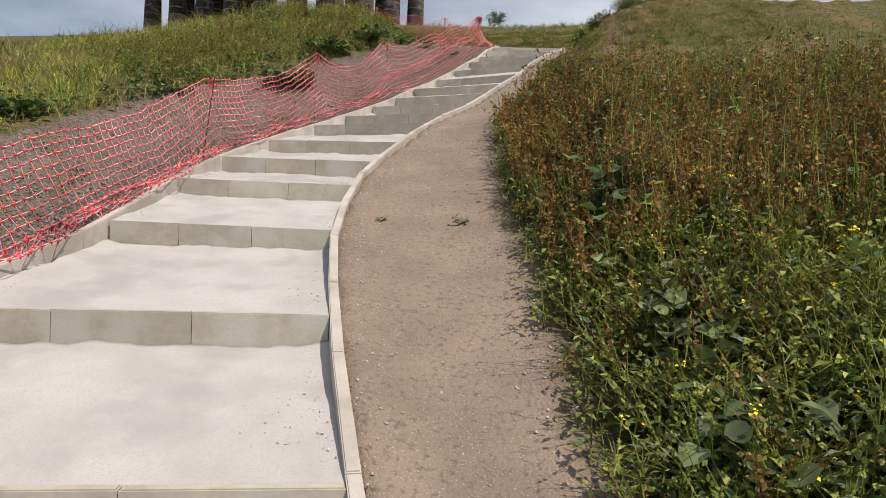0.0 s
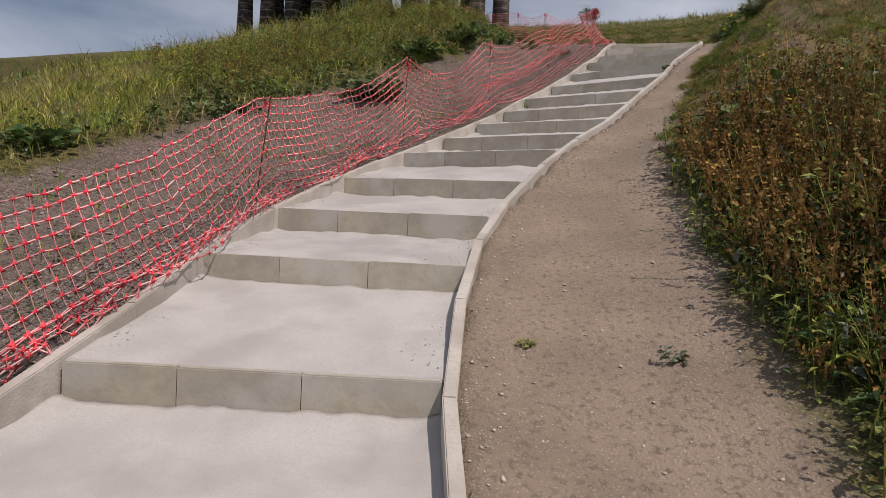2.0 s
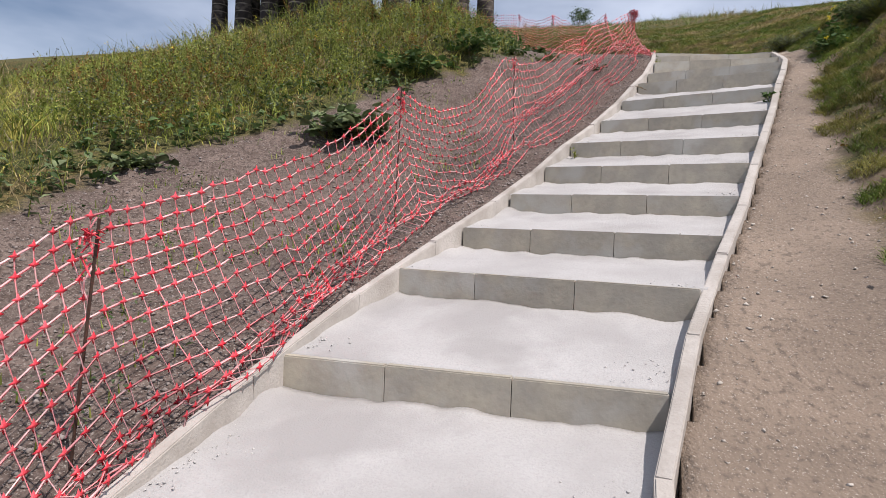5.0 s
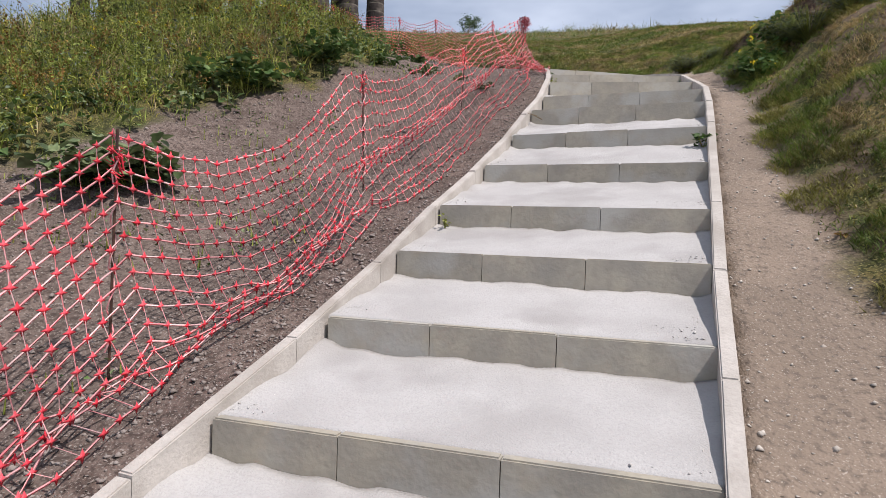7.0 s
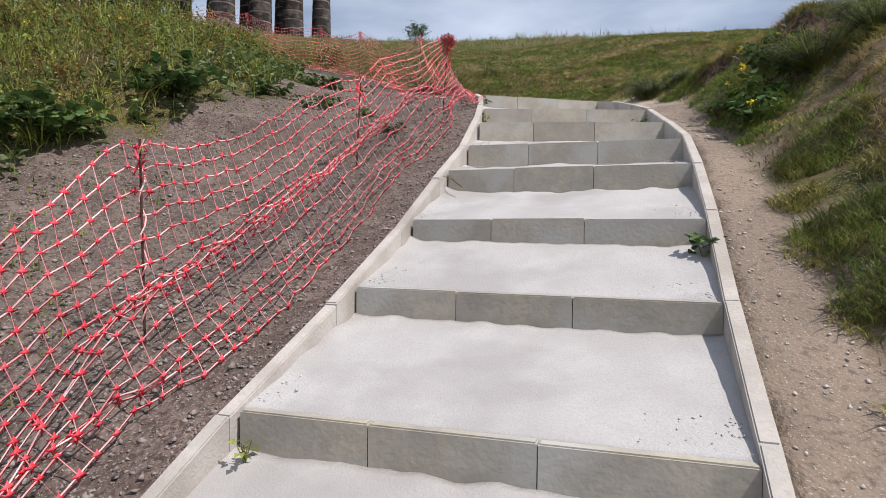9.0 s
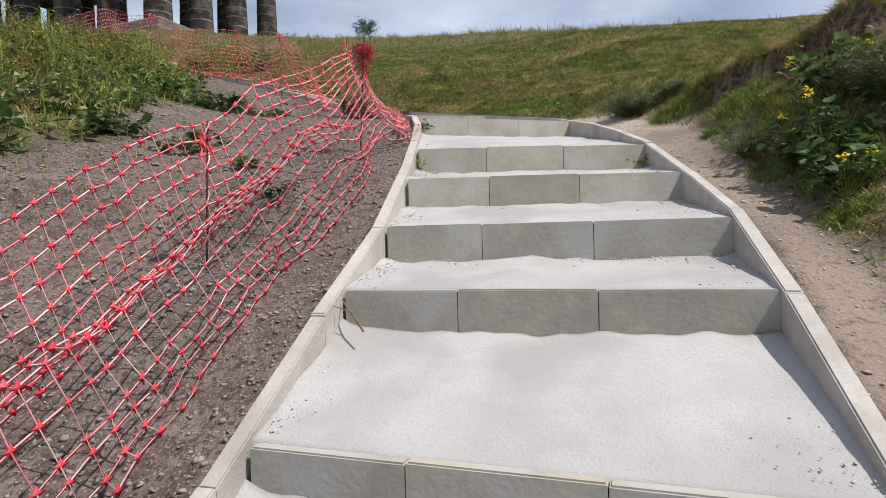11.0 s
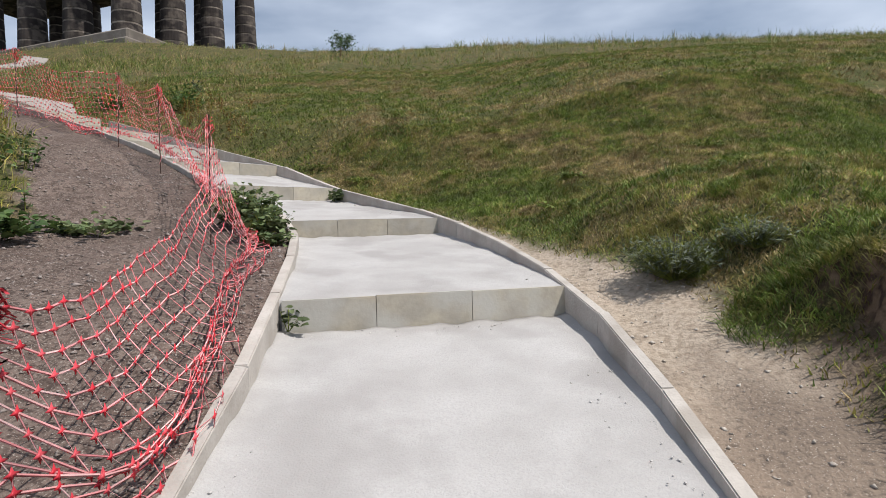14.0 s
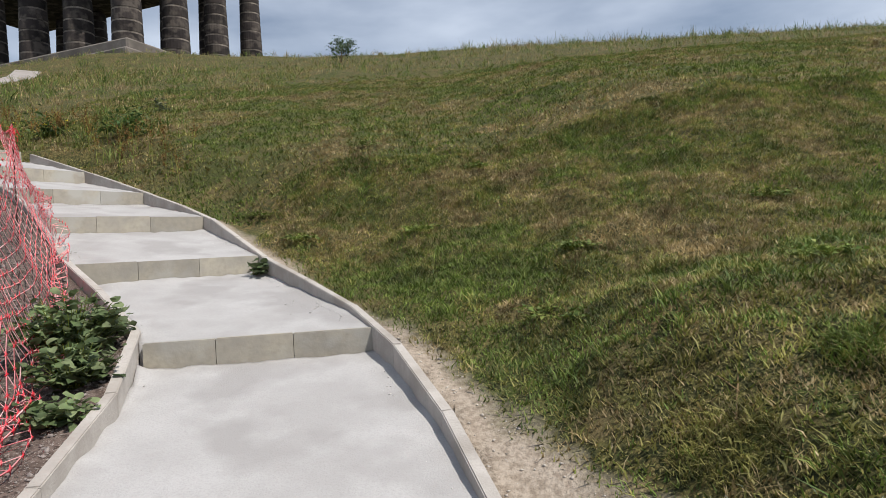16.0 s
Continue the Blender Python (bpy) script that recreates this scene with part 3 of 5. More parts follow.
def leaves(at, size, tilt=1.0, narrow=0.5):
    """Folded leaves, four triangles each, with free directions."""
    n = len(at)
    a, e = rs.uniform(0, math.tau, n), rs.uniform(-0.5, 0.9, n) * tilt
    ahead = np.stack([np.cos(a) * np.cos(e), np.sin(a) * np.cos(e), np.sin(e)], -1)
    side = np.cross(ahead, [0, 0, 1.0])
    side /= np.linalg.norm(side, axis=1, keepdims=True) + 1e-6
    roll = rs.uniform(-0.7, 0.7, n)[:, None]
    up = np.cross(side, ahead)
    side = side * np.cos(roll) + up * np.sin(roll)
    up = np.cross(side, ahead)
    L, W = size[:, None], (size * narrow * rs.uniform(0.7, 1.2, n))[:, None] / 2
    p0 = at
    p1 = at + ahead * L * 0.45 + side * W + up * W * 0.4
    p2 = at + ahead * L * 0.45 - side * W + up * W * 0.4
    p3 = at + ahead * L * 0.5
    p4 = at + ahead * L - up * L * 0.15
    v = np.stack([p0, p1, p2, p3, p4], 1).reshape(-1, 3)
    k = np.arange(n)[:, None] * 5
    f = np.concatenate([k + [0, 3, 1], k + [0, 2, 3], k + [1, 3, 4], k + [3, 2, 4]], 1).reshape(-1, 3)
    return v, f


def flakes(at, size):
    """Small seed flakes, two triangles each."""
    n = len(at)
    a, b = rs.normal(0, 1, (n, 3)), rs.normal(0, 1, (n, 3))
    a /= np.linalg.norm(a, axis=1, keepdims=True)
    b = np.cross(a, b)
    b /= np.linalg.norm(b, axis=1, keepdims=True)
    s = size[:, None] / 2
    v = np.stack([at + a * s, at + b * s * 0.7, at - a * s, at - b * s * 0.7], 1).reshape(-1, 3)
    k = np.arange(n)[:, None] * 4
    return v, np.concatenate([k + [0, 1, 2], k + [0, 2, 3]], 1).reshape(-1, 3)


def broad_leaves(at, size):
    """Rounded, lobed leaves, folded along the rib: eight triangles each."""
    n = len(at)
    a, e = rs.uniform(0, math.tau, n), rs.uniform(-0.45, 0.75, n)
    ahead = np.stack([np.cos(a) * np.cos(e), np.sin(a) * np.cos(e), np.sin(e)], -1)
    side = np.stack([-np.sin(a), np.cos(a), np.zeros(n)], -1)
    roll = rs.uniform(-0.6, 0.6, n)[:, None]
    up = np.cross(ahead, side)
    side, up = side * np.cos(roll) + up * np.sin(roll), up * np.cos(roll) - side * np.sin(roll)
    L = size[:, None]
    outline = [(0.0, 0.0, 0.0), (0.10, 0.36, 0.08), (0.42, 0.50, 0.12), (0.78, 0.36, 0.05), (1.0, 0.0, -0.12), (0.78, -0.36, 0.05), (0.42, -0.50, 0.12), (0.10, -0.36, 0.08), (0.45, 0.0, 0.0)]
    v = np.stack([at + ahead * L * p + side * L * (q * rs.uniform(0.75, 1.1, (n, 1))) + up * L * (r * rs.uniform(0.3, 1.8, (n, 1))) for p, q, r in outline], 1).reshape(-1, 3)
    k = np.arange(n)[:, None] * 9
    f = np.concatenate([k + [i, (i + 1) % 8, 8] for i in range(8)], 1).reshape(-1, 3)
    return v, f


def stems(lo, hi, r0, r1):
    """Thin three-sided stalks."""
    n = len(lo)
    out = []
    for p, r in ((lo, r0), (hi, r1)):
        for k in range(3):
            a = k * math.tau / 3
            out.append(p + np.stack([np.full(n, math.cos(a)), np.full(n, math.sin(a)), np.zeros(n)], -1) * np.reshape(r, (-1, 1)))
    v = np.stack(out, 1).reshape(-1, 3)
    k = np.arange(n)[:, None] * 6
    f = []
    for i in range(3):
        j = (i + 1) % 3
        f += [k + [i, j, 3 + j], k + [i, 3 + j, 3 + i]]
    return v, np.concatenate(f, 1).reshape(-1, 3)


def gather(name, pieces):
    """One mesh from (verts, faces, material) pieces."""
    vs, fs, ms, mats, off = [], [], [], [], 0
    for v, f, m in pieces:
        if m not in mats:
            mats.append(m)
        vs.append(v)
        fs.append(f + off)
        ms.append(np.full(len(f), mats.index(m)))
        off += len(v)
    return fast_mesh(name, np.concatenate(vs), np.concatenate(fs), mats, index=np.concatenate(ms))


def bump_at(x, y, scale, seed):
    return np.array([noise.noise((a * scale + seed, b * scale, seed)) for a, b in zip(x, y)])


def scatter(n, x0, x1, y0, y1, keep):
    x, y = rs.uniform(x0, x1, n), rs.uniform(y0, y1, n)
    k = keep(x, y)
    return x[k], y[k]


def turf(name, label, n, box, keep, tall, width, lean, green, straw, seed, mats=None):
    """Tufted grass: height, colour and thickness vary in patches."""
    m = int(n * 0.68) // 26
    cx, cy = rs.uniform(box[0], box[1], m), rs.uniform(box[2], box[3], m)
    spread = rs.uniform(0.5, 1.6, m) * max(0.045, tall * 0.5)
    own = np.repeat(np.arange(m), 26)
    x = np.concatenate([rs.uniform(box[0], box[1], n // 3), cx[own] + rs.normal(0, 1, len(own)) * spread[own]])
    y = np.concatenate([rs.uniform(box[2], box[3], n // 3), cy[own] + rs.normal(0, 1, len(own)) * spread[own]])
    grow = np.concatenate([np.full(n // 3, 0.65), rs.uniform(0.75, 1.75, m)[own]])
    hue = np.concatenate([np.zeros(n // 3), rs.uniform(-0.45, 0.45, m)[own]])
    k = keep(x, y)
    x, y, grow, hue = x[k], y[k], grow[k], hue[k]
    p = bump_at(x, y, 1.3, seed)
    q = bump_at(x, y, 0.45, seed + 4)
    t = bump_at(x, y, 5.0, seed + 9)
    patch = bump_at(x, y, 2.3, seed + 13)
    k = rs.uniform(-0.75, 0.35, len(x)) < t
    x, y, p, q, t, grow, hue, patch = x[k], y[k], p[k], q[k], t[k], grow[k], hue[k], patch[k]
    h = tall * grow * np.clip(0.55 + 0.9 * (p * 0.6 + t) + rs.uniform(-0.25, 0.35, len(x)), 0.2, 1.35)
    base = np.stack([x, y, on_ground(x, y) - 0.01], -1)
    v, f = blades(base, h, width * rs.uniform(0.6, 1.4, len(x)), np.full(len(x), lean) * rs.uniform(0.3, 1.5, len(x)))
    pick = q * 1.3 + p * 0.7 + patch * 0.9 + hue * 0.7 + rs.uniform(-0.25, 0.25, len(x))
    m = np.where(pick > green, 0, np.where(pick > straw, 1, 2))
    ob = fast_mesh(name, v, f, mats or GRASSES, index=np.repeat(m, 2))
    return tagged(ob, label, "grass", kind="stuff")


def thatch(name, label, n, box, keep, tall, width, green, straw, seed):
    """A close mat of short lying blades, one triangle each."""
    x, y = scatter(n, *box, keep)
    n = len(x)
    a = rs.uniform(0, math.tau, n)
    t = tall * rs.uniform(0.4, 1.3, n)
    lean = rs.uniform(0.3, 1.6, n)
    base = np.stack([x, y, on_ground(x, y) - 0.008], -1)
    side = np.stack([-np.sin(a), np.cos(a), np.zeros(n)], -1) * (width * rs.uniform(0.6, 1.4, n) / 2)[:, None]
    tip = base + np.stack([np.cos(a) * lean * t, np.sin(a) * lean * t, t], -1)
    v = np.stack([base - side, base + side, tip], 1).reshape(-1, 3)
    pick = bump_at(x, y, 0.45, seed + 4) * 1.1 + bump_at(x, y, 2.3, seed + 13) * 0.9 + bump_at(x, y, 6.0, seed + 2) * 0.5 + rs.uniform(-0.3, 0.3, n)
    m = np.where(pick > green, 0, np.where(pick > straw, 1, 2))
    return tagged(fast_mesh(name, v, np.arange(3 * n).reshape(-1, 3), GRASSES, index=m), label, "grass", kind="stuff")


def near_path(x, y):
    """Distance from the middle of the upper path."""
    best = np.full(np.shape(x), 99.0)
    for (ax, ay), (bx, by) in zip(PATH_LINE, PATH_LINE[1:]):
        u = np.clip(((x - ax) * (bx - ax) + (y - ay) * (by - ay)) / ((bx - ax) ** 2 + (by - ay) ** 2), 0, 1)
        best = np.minimum(best, np.hypot(x - ax - u * (bx - ax), y - ay - u * (by - ay)))
    return best


def open_grass(x, y):
    return (near_path(x, y) > 1.0) & (scarred(x, y) < 0.02) & (bare_soil(x, y) < rs.uniform(-0.25, 0.12, len(x))) & (trodden(x, y) < rs.uniform(-0.35, 0.10, len(x))) & (inside_stairs(x, y) < -0.12)


# the slope beside and above the stairs
thatch("grass", "close mat of short green and yellowed grass", 380000, (0.0, 9.0, 17.5, 27.0), lambda x, y: open_grass(x, y) & (x > edge_x(RIGHT, y)) & (x - 1.5 < 0.85 * (y - 14.5)), 0.040, 0.012, 0.0, -0.42, 1.0)
thatch("grass", "mat of short grass on the upper slope", 290000, (-9.0, 22.0, 26.0, 42.0), lambda x, y: open_grass(x, y) & (np.abs(x - 2) < 0.9 * (y - 15)), 0.055, 0.022, 0.0, -0.42, 2.0)
turf("grass", "short dry green and straw coloured grass on the slope", 150000, (0.0, 9.0, 16.0, 27.0), lambda x, y: open_grass(x, y) & (x > edge_x(RIGHT, y)), 0.072, 0.0088, 1.0, 0.08, -0.40, 1.0)
turf("grass", "rough dry grass on the upper slope", 150000, (-9.0, 24.0, 22.0, 46.0), lambda x, y: open_grass(x, y) & ((y > 26) | (x > 9)) & (np.abs(x - 2) < 1.0 * (y - 14)), 0.09, 0.016, 1.1, 0.04, -0.45, 2.0)
turf("grass", "long grass with seed heads along the hilltop", 45000, (-36.0, 56.0, 44.0, 82.0), lambda x, y: x > -40, 0.36, 0.026, 0.5, 0.1, -0.35, 3.0)
thatch("grass", "thin mat of grass on the worn bank", 110000, (1.2, 6.0, 9.3, 18.0), lambda x, y: open_grass(x, y) & (x > edge_x(RIGHT, y)) & (bump_at(x, y, 1.5, 61.0) > rs.uniform(-0.2, 0.12, len(x))), 0.040, 0.011, 0.1, -0.3, 4.0)
turf("grass", "tall grass in seed along the skyline", 15000, (6.0, 58.0, 62.0, 84.0), lambda x, y: bump_at(x, y, 0.16, 51.0) > -0.15, 0.62, 0.03, 0.35, 0.1, -0.2, 9.0)
turf("grass", "tussocks of coarse grass on the bank", 85000, (1.2, 7.0, 9.3, 19.0), lambda x, y: open_grass(x, y) & (x > edge_x(RIGHT, y)) & (x < 7) & (bump_at(x, y, 1.5, 61.0) > rs.uniform(-0.25, 0.05, len(x))), 0.055, 0.010, 1.2, 0.18, -0.25, 4.0)
turf("grass", "long yellowing grass on the mound", 110000, (-15.0, -2.0, 6.0, 27.0), lambda x, y: open_grass(x, y) & (x < edge_x(LEFT, y)), 0.30, 0.012, 0.7, 0.12, -0.3, 5.0, [MOUND_GREEN, MOUND_GOLD, GRASS_STRAW])
turf("grass", "yellowing grass far down the mound", 40000, (-40.0, -12.0, 8.0, 60.0), lambda x, y: near_path(x, y) > 2.5, 0.42, 0.035, 0.6, 0.1, -0.3, 6.0)
turf("grass", "grass between path and monument", 40000, (-24.0, -3.0, 26.0, 56.0), lambda x, y: open_grass(x, y), 0.26, 0.02, 0.6, 0.1, -0.3, 7.0)


def weeds(name, label, n, box, keep, tall, leaf, narrow, per, mats, seed_part=0.0, flower=0.0, rise=0.8, edge=None, stem_mat=None):
    """A stand of leafy weeds; seed_part: share of plants with brown seed spikes; flower: share with yellow flowers."""
    x, y = scatter(n, *box, keep)
    n = len(x)
    ground_z = on_ground(x, y)
    ramp = np.clip(edge(x, y) / rise, 0.3, 1.0) if edge else np.ones(n)
    h = tall * ramp * (1 + 0.35 * smooth(3.0, 6.0, x)) * rs.uniform(0.6, 1.15, n) * (1 + 0.3 * bump_at(x, y, 0.8, 8.0))
    lo = np.stack([x, y, ground_z], -1)
    hi = lo + np.stack([rs.normal(0, 0.14, n) * h, rs.normal(0, 0.14, n) * h, h], -1)
    pieces = []
    v, f = stems(lo, hi, 0.006 * np.ones(n), 0.002 * np.ones(n))
    pieces.append((v, f, stem_mat or LIME))
    own = np.repeat(np.arange(n), per)
    u = rs.uniform(0.08, 0.92, len(own)) ** 0.8
    at = lo[own] + (hi - lo)[own] * u[:, None] + rs.normal(0, 0.05, (len(own), 3))
    pick = rs.uniform(0, 1, len(own)) + 0.25 * bump_at(x, y, 1.2, 3.0)[own]
    for k, m in enumerate(mats):
        sel = (pick >= k / len(mats)) & (pick < (k + 1) / len(mats)) if len(mats) > 1 else np.ones(len(own), bool)
        if sel.any():
            v, f = leaves(at[sel], leaf * rs.uniform(0.5, 1.5, sel.sum()) * (1.25 - 0.7 * u[sel]), 1.0, narrow)
            pieces.append((v, f, m))
    if seed_part:
        who = np.nonzero(rs.uniform(0, 1, n) < seed_part * (0.75 + bump_at(x, y, 0.7, 21.0)))[0]
        own = np.repeat(who, 5)
        w = rs.uniform(0.35, 0.75, len(own))
        a = lo[own] + (hi - lo)[own] * w[:, None]
        b = a + np.stack([rs.normal(0, 0.10, len(own)), rs.normal(0, 0.10, len(own)), rs.uniform(0.22, 0.42, len(own)) * tall], -1)
        v, f = stems(a, b, 0.003 * np.ones(len(own)), 0.0015 * np.ones(len(own)))
        pieces.append((v, f, DOCK))
        own2 = np.repeat(np.arange(len(own)), 14)
        at = a[own2] + (b - a)[own2] * rs.uniform(0.15, 1.0, len(own2))[:, None] + rs.normal(0, 0.012, (len(own2), 3))
        v, f = flakes(at, 0.026 * rs.uniform(0.6, 1.5, len(own2)))
        pieces.append((v, f, DOCK))
    if flower:
        who = np.nonzero(rs.uniform(0, 1, n) < flower)[0]
        own = np.repeat(who, 6)
        a = lo[own] + (hi - lo)[own] * rs.uniform(0.4, 0.8, len(own))[:, None]
        b = a + np.stack([rs.normal(0, 0.17, len(own)), rs.normal(0, 0.17, len(own)), rs.uniform(0.12, 0.40, len(own)) * tall], -1)
        v, f = stems(a, b, 0.003 * np.ones(len(own)), 0.0015 * np.ones(len(own)))
        pieces.append((v, f, LIME))
        own2 = np.repeat(np.arange(len(own)), 5)
        at = a[own2] + (b - a)[own2] * rs.uniform(0.3, 1.0, len(own2))[:, None]
        v, f = flakes(at, 0.026 * rs.uniform(0.6, 1.3, len(own2)))
        pieces.append((v, f, LIME))
        lit = rs.uniform(0, 1, len(own)) < 0.035
        own3 = np.repeat(np.nonzero(lit)[0], 6)
        at = b[own3] + rs.normal(0, 0.010, (len(own3), 3))
        v, f = leaves(at, 0.018 * rs.uniform(0.7, 1.3, len(own3)), 1.0, 0.9)
        pieces.append((v, f, YELLOW))
    return tagged(gather(name, pieces), label, "weeds", kind="stuff")


def past_dirt(x, y):
    return -trodden(x, y)


def past_soil(x, y):
    return -bare_soil(x, y)


RIGHT_BANK = lambda x, y: (past_dirt(x, y) > rs.uniform(0.0, 0.25, len(x))) & (x < 1.6 + 0.9 * np.maximum(y, 2) + 1)
weeds("weed_thicket", "dense thicket of green weeds with brown dock seed spikes", 3700, (1.0, 7.5, 4.6, 9.6), lambda x, y: RIGHT_BANK(x, y) & (y < 9.3 - 0.25 * (x - 1.2)), 1.0, 0.09, 0.42, 14, [LEAF, LEAF, LIME, LEAF_GREY], 0.95, 0.05, 0.9, past_dirt)
weeds("weed_thicket", "flowering mustard weeds with small yellow flowers", 2000, (1.6, 6.0, 0.6, 5.0), RIGHT_BANK, 0.75, 0.085, 0.5, 22, [LEAF, LIME, LIME, LEAF_GREY], 0.18, 0.95, 0.9, past_dirt)
weeds("weed_thicket", "low green weeds along the edge of the dirt path", 900, (1.0, 3.2, 0.5, 9.6), lambda x, y: (past_dirt(x, y) > -0.06) & (past_dirt(x, y) < 0.5), 0.28, 0.055, 0.4, 16, [LEAF, LIME], 0.12, 0.12)
weeds("bank_weeds", "tall flowering weeds and docks on the mound", 3500, (-9.5, -2.0, 11.5, 24.0), lambda x, y: (past_soil(x, y) > rs.uniform(0.05, 0.6, len(x))) & (past_soil(x, y) < 4.0 - 2.0 * (y < 13.0)), 0.70, 0.075, 0.4, 18, [LEAF, LIME, LIME, LEAF_GREY], 0.22, 0.6, 0.9, past_soil)
weeds("bank_weeds", "dark green leafy weeds at the edge of the soil", 1000, (-6.0, -1.8, 8.0, 24.5), lambda x, y: (past_soil(x, y) > -0.15) & (past_soil(x, y) < 0.75), 0.30, 0.10, 0.6, 14, [LEAF, LEAF_DUSTY], 0.0, 0.05)
weeds("rusty_weeds", "rust coloured dry docks beside the upper path", 900, (-13.0, -1.5, 27.4, 37.0), lambda x, y: (inside_stairs(x, y) < -0.5) & (past_dirt(x, y) > 0.4) & (np.abs(x + 2.9 + 1.2 * (y - 28.5)) < 1.3), 0.7, 0.06, 0.4, 10, [DOCK, LIME], 0.9)


def dock_leaves(name, label, n, box, keep, tall, leaf, per, mat):
    """Broad basal leaves that stand up between the taller weeds."""
    x, y = scatter(n, *box, keep)
    n = len(x)
    own = np.repeat(np.arange(n), per)
    z = on_ground(x, y)
    at = np.stack([x[own] + rs.normal(0, 0.10, len(own)), y[own] + rs.normal(0, 0.10, len(own)), z[own] + tall * rs.uniform(0.15, 1.0, len(own))], -1)
    v, f = broad_leaves(at, leaf * rs.uniform(0.5, 1.4, len(own)))
    lo = np.stack([x, y, z], -1)
    sv, sf = stems(lo, lo + [0, 0, tall], 0.006 * np.ones(n), 0.003 * np.ones(n))
    return tagged(gather(name, [(v, f, mat), (sv, sf, LIME)]), label, "weeds", kind="stuff")


dock_leaves("dock_leaves", "broad green dock leaves low in the thicket", 420, (1.3, 5.5, 3.6, 9.0), lambda x, y: RIGHT_BANK(x, y) & (past_dirt(x, y) > 0.35) & (bump_at(x, y, 1.1, 31.0) > -0.05), 0.62, 0.11, 12, LEAF)
dock_leaves("dock_leaves", "broad grey-green leaves at the edge of the thicket", 330, (1.5, 5.0, 0.8, 5.0), lambda x, y: RIGHT_BANK(x, y) & (past_dirt(x, y) > 0.3), 0.40, 0.10, 12, LEAF_DUSTY)

weeds("seedlings", "sparse green seedlings sprouting on the dug soil", 1500, (-5.4, -1.6, 5.0, 18.5), lambda x, y: (bare_soil(x, y) > 0.1) & (edge_x(LEFT, y) - x > 0.55) & (bump_at(x, y, 0.9, 41.0) > -0.05), 0.07, 0.035, 0.6, 7, [LEAF, LEAF_DUSTY])

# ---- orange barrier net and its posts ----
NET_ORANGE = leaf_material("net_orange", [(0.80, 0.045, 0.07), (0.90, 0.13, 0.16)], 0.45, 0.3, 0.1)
# strand pink is paled: the white glare of glossy plastic is mixed in
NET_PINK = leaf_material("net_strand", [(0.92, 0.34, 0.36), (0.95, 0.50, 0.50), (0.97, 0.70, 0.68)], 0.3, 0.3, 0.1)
STEEL = material("rusty_steel", (0.10, 0.055, 0.04), (0.05, 0.03, 0.025), 12, 80, 0.7, 0.2, metal=0.3)

# foot of the net: x, y, height of its top edge above the ground
NET_RUN = [(-2.05, 2.2, 1.0), (-1.85, 4.2, 0.70), (-2.05, 6.2, 0.72), (-2.30, 8.1, 0.98), (-2.22, 9.5, 0.84), (-1.99, 11.07, 1.12), (-1.70, 12.3, 0.74), (-1.36, 13.52, 1.0), (-1.02, 14.7, 0.80),
           (-0.72, 16.0, 0.80), (-0.36, 16.75, 0.74), (0.02, 17.45, 0.86), (0.05, 18.05, 0.62), (-0.10, 19.3, 0.40), (-0.25, 20.4, 0.62), (-0.46, 21.2, 1.12), (-1.15, 22.6, 0.90), (-1.92, 23.95, 1.15), (-2.55, 24.75, 0.95),
           (-3.12, 25.45, 1.12), (-4.3, 26.0, 0.98), (-5.3, 26.65, 1.18), (-7.4, 27.8, 0.95), (-10.2, 29.9, 1.18), (-14.0, 33.6, 0.95)]
NET_POSTS = [0, 3, 5, 7, 9, 11, 15, 17, 19, 21, 23]


def curve_through(points, step):
    pts = [np.array(p) for p in points]
    out = []
    for i in range(len(pts) - 1):
        p0, p1, p2, p3 = pts[max(i - 1, 0)], pts[i], pts[i + 1], pts[min(i + 2, len(pts) - 1)]
        n = max(2, int(np.hypot(*(p2 - p1)[:2]) / step))
        for k in range(n):
            u = k / n
            q = 0.5 * (2 * p1 + (p2 - p0) * u + (2 * p0 - 5 * p1 + 4 * p2 - p3) * u ** 2 + (3 * p1 - p0 - 3 * p2 + p3) * u ** 3)
            q[:2] = p1[:2] + (p2 - p1)[:2] * u
            a, b = i in NET_POSTS, i + 1 in NET_POSTS
            ease = 1 - (1 - u) ** 2 if a and not b else u * u if b and not a else u
            q[2] = p1[2] + (p2[2] - p1[2]) * ease
            out.append(q)
    return np.array(out)


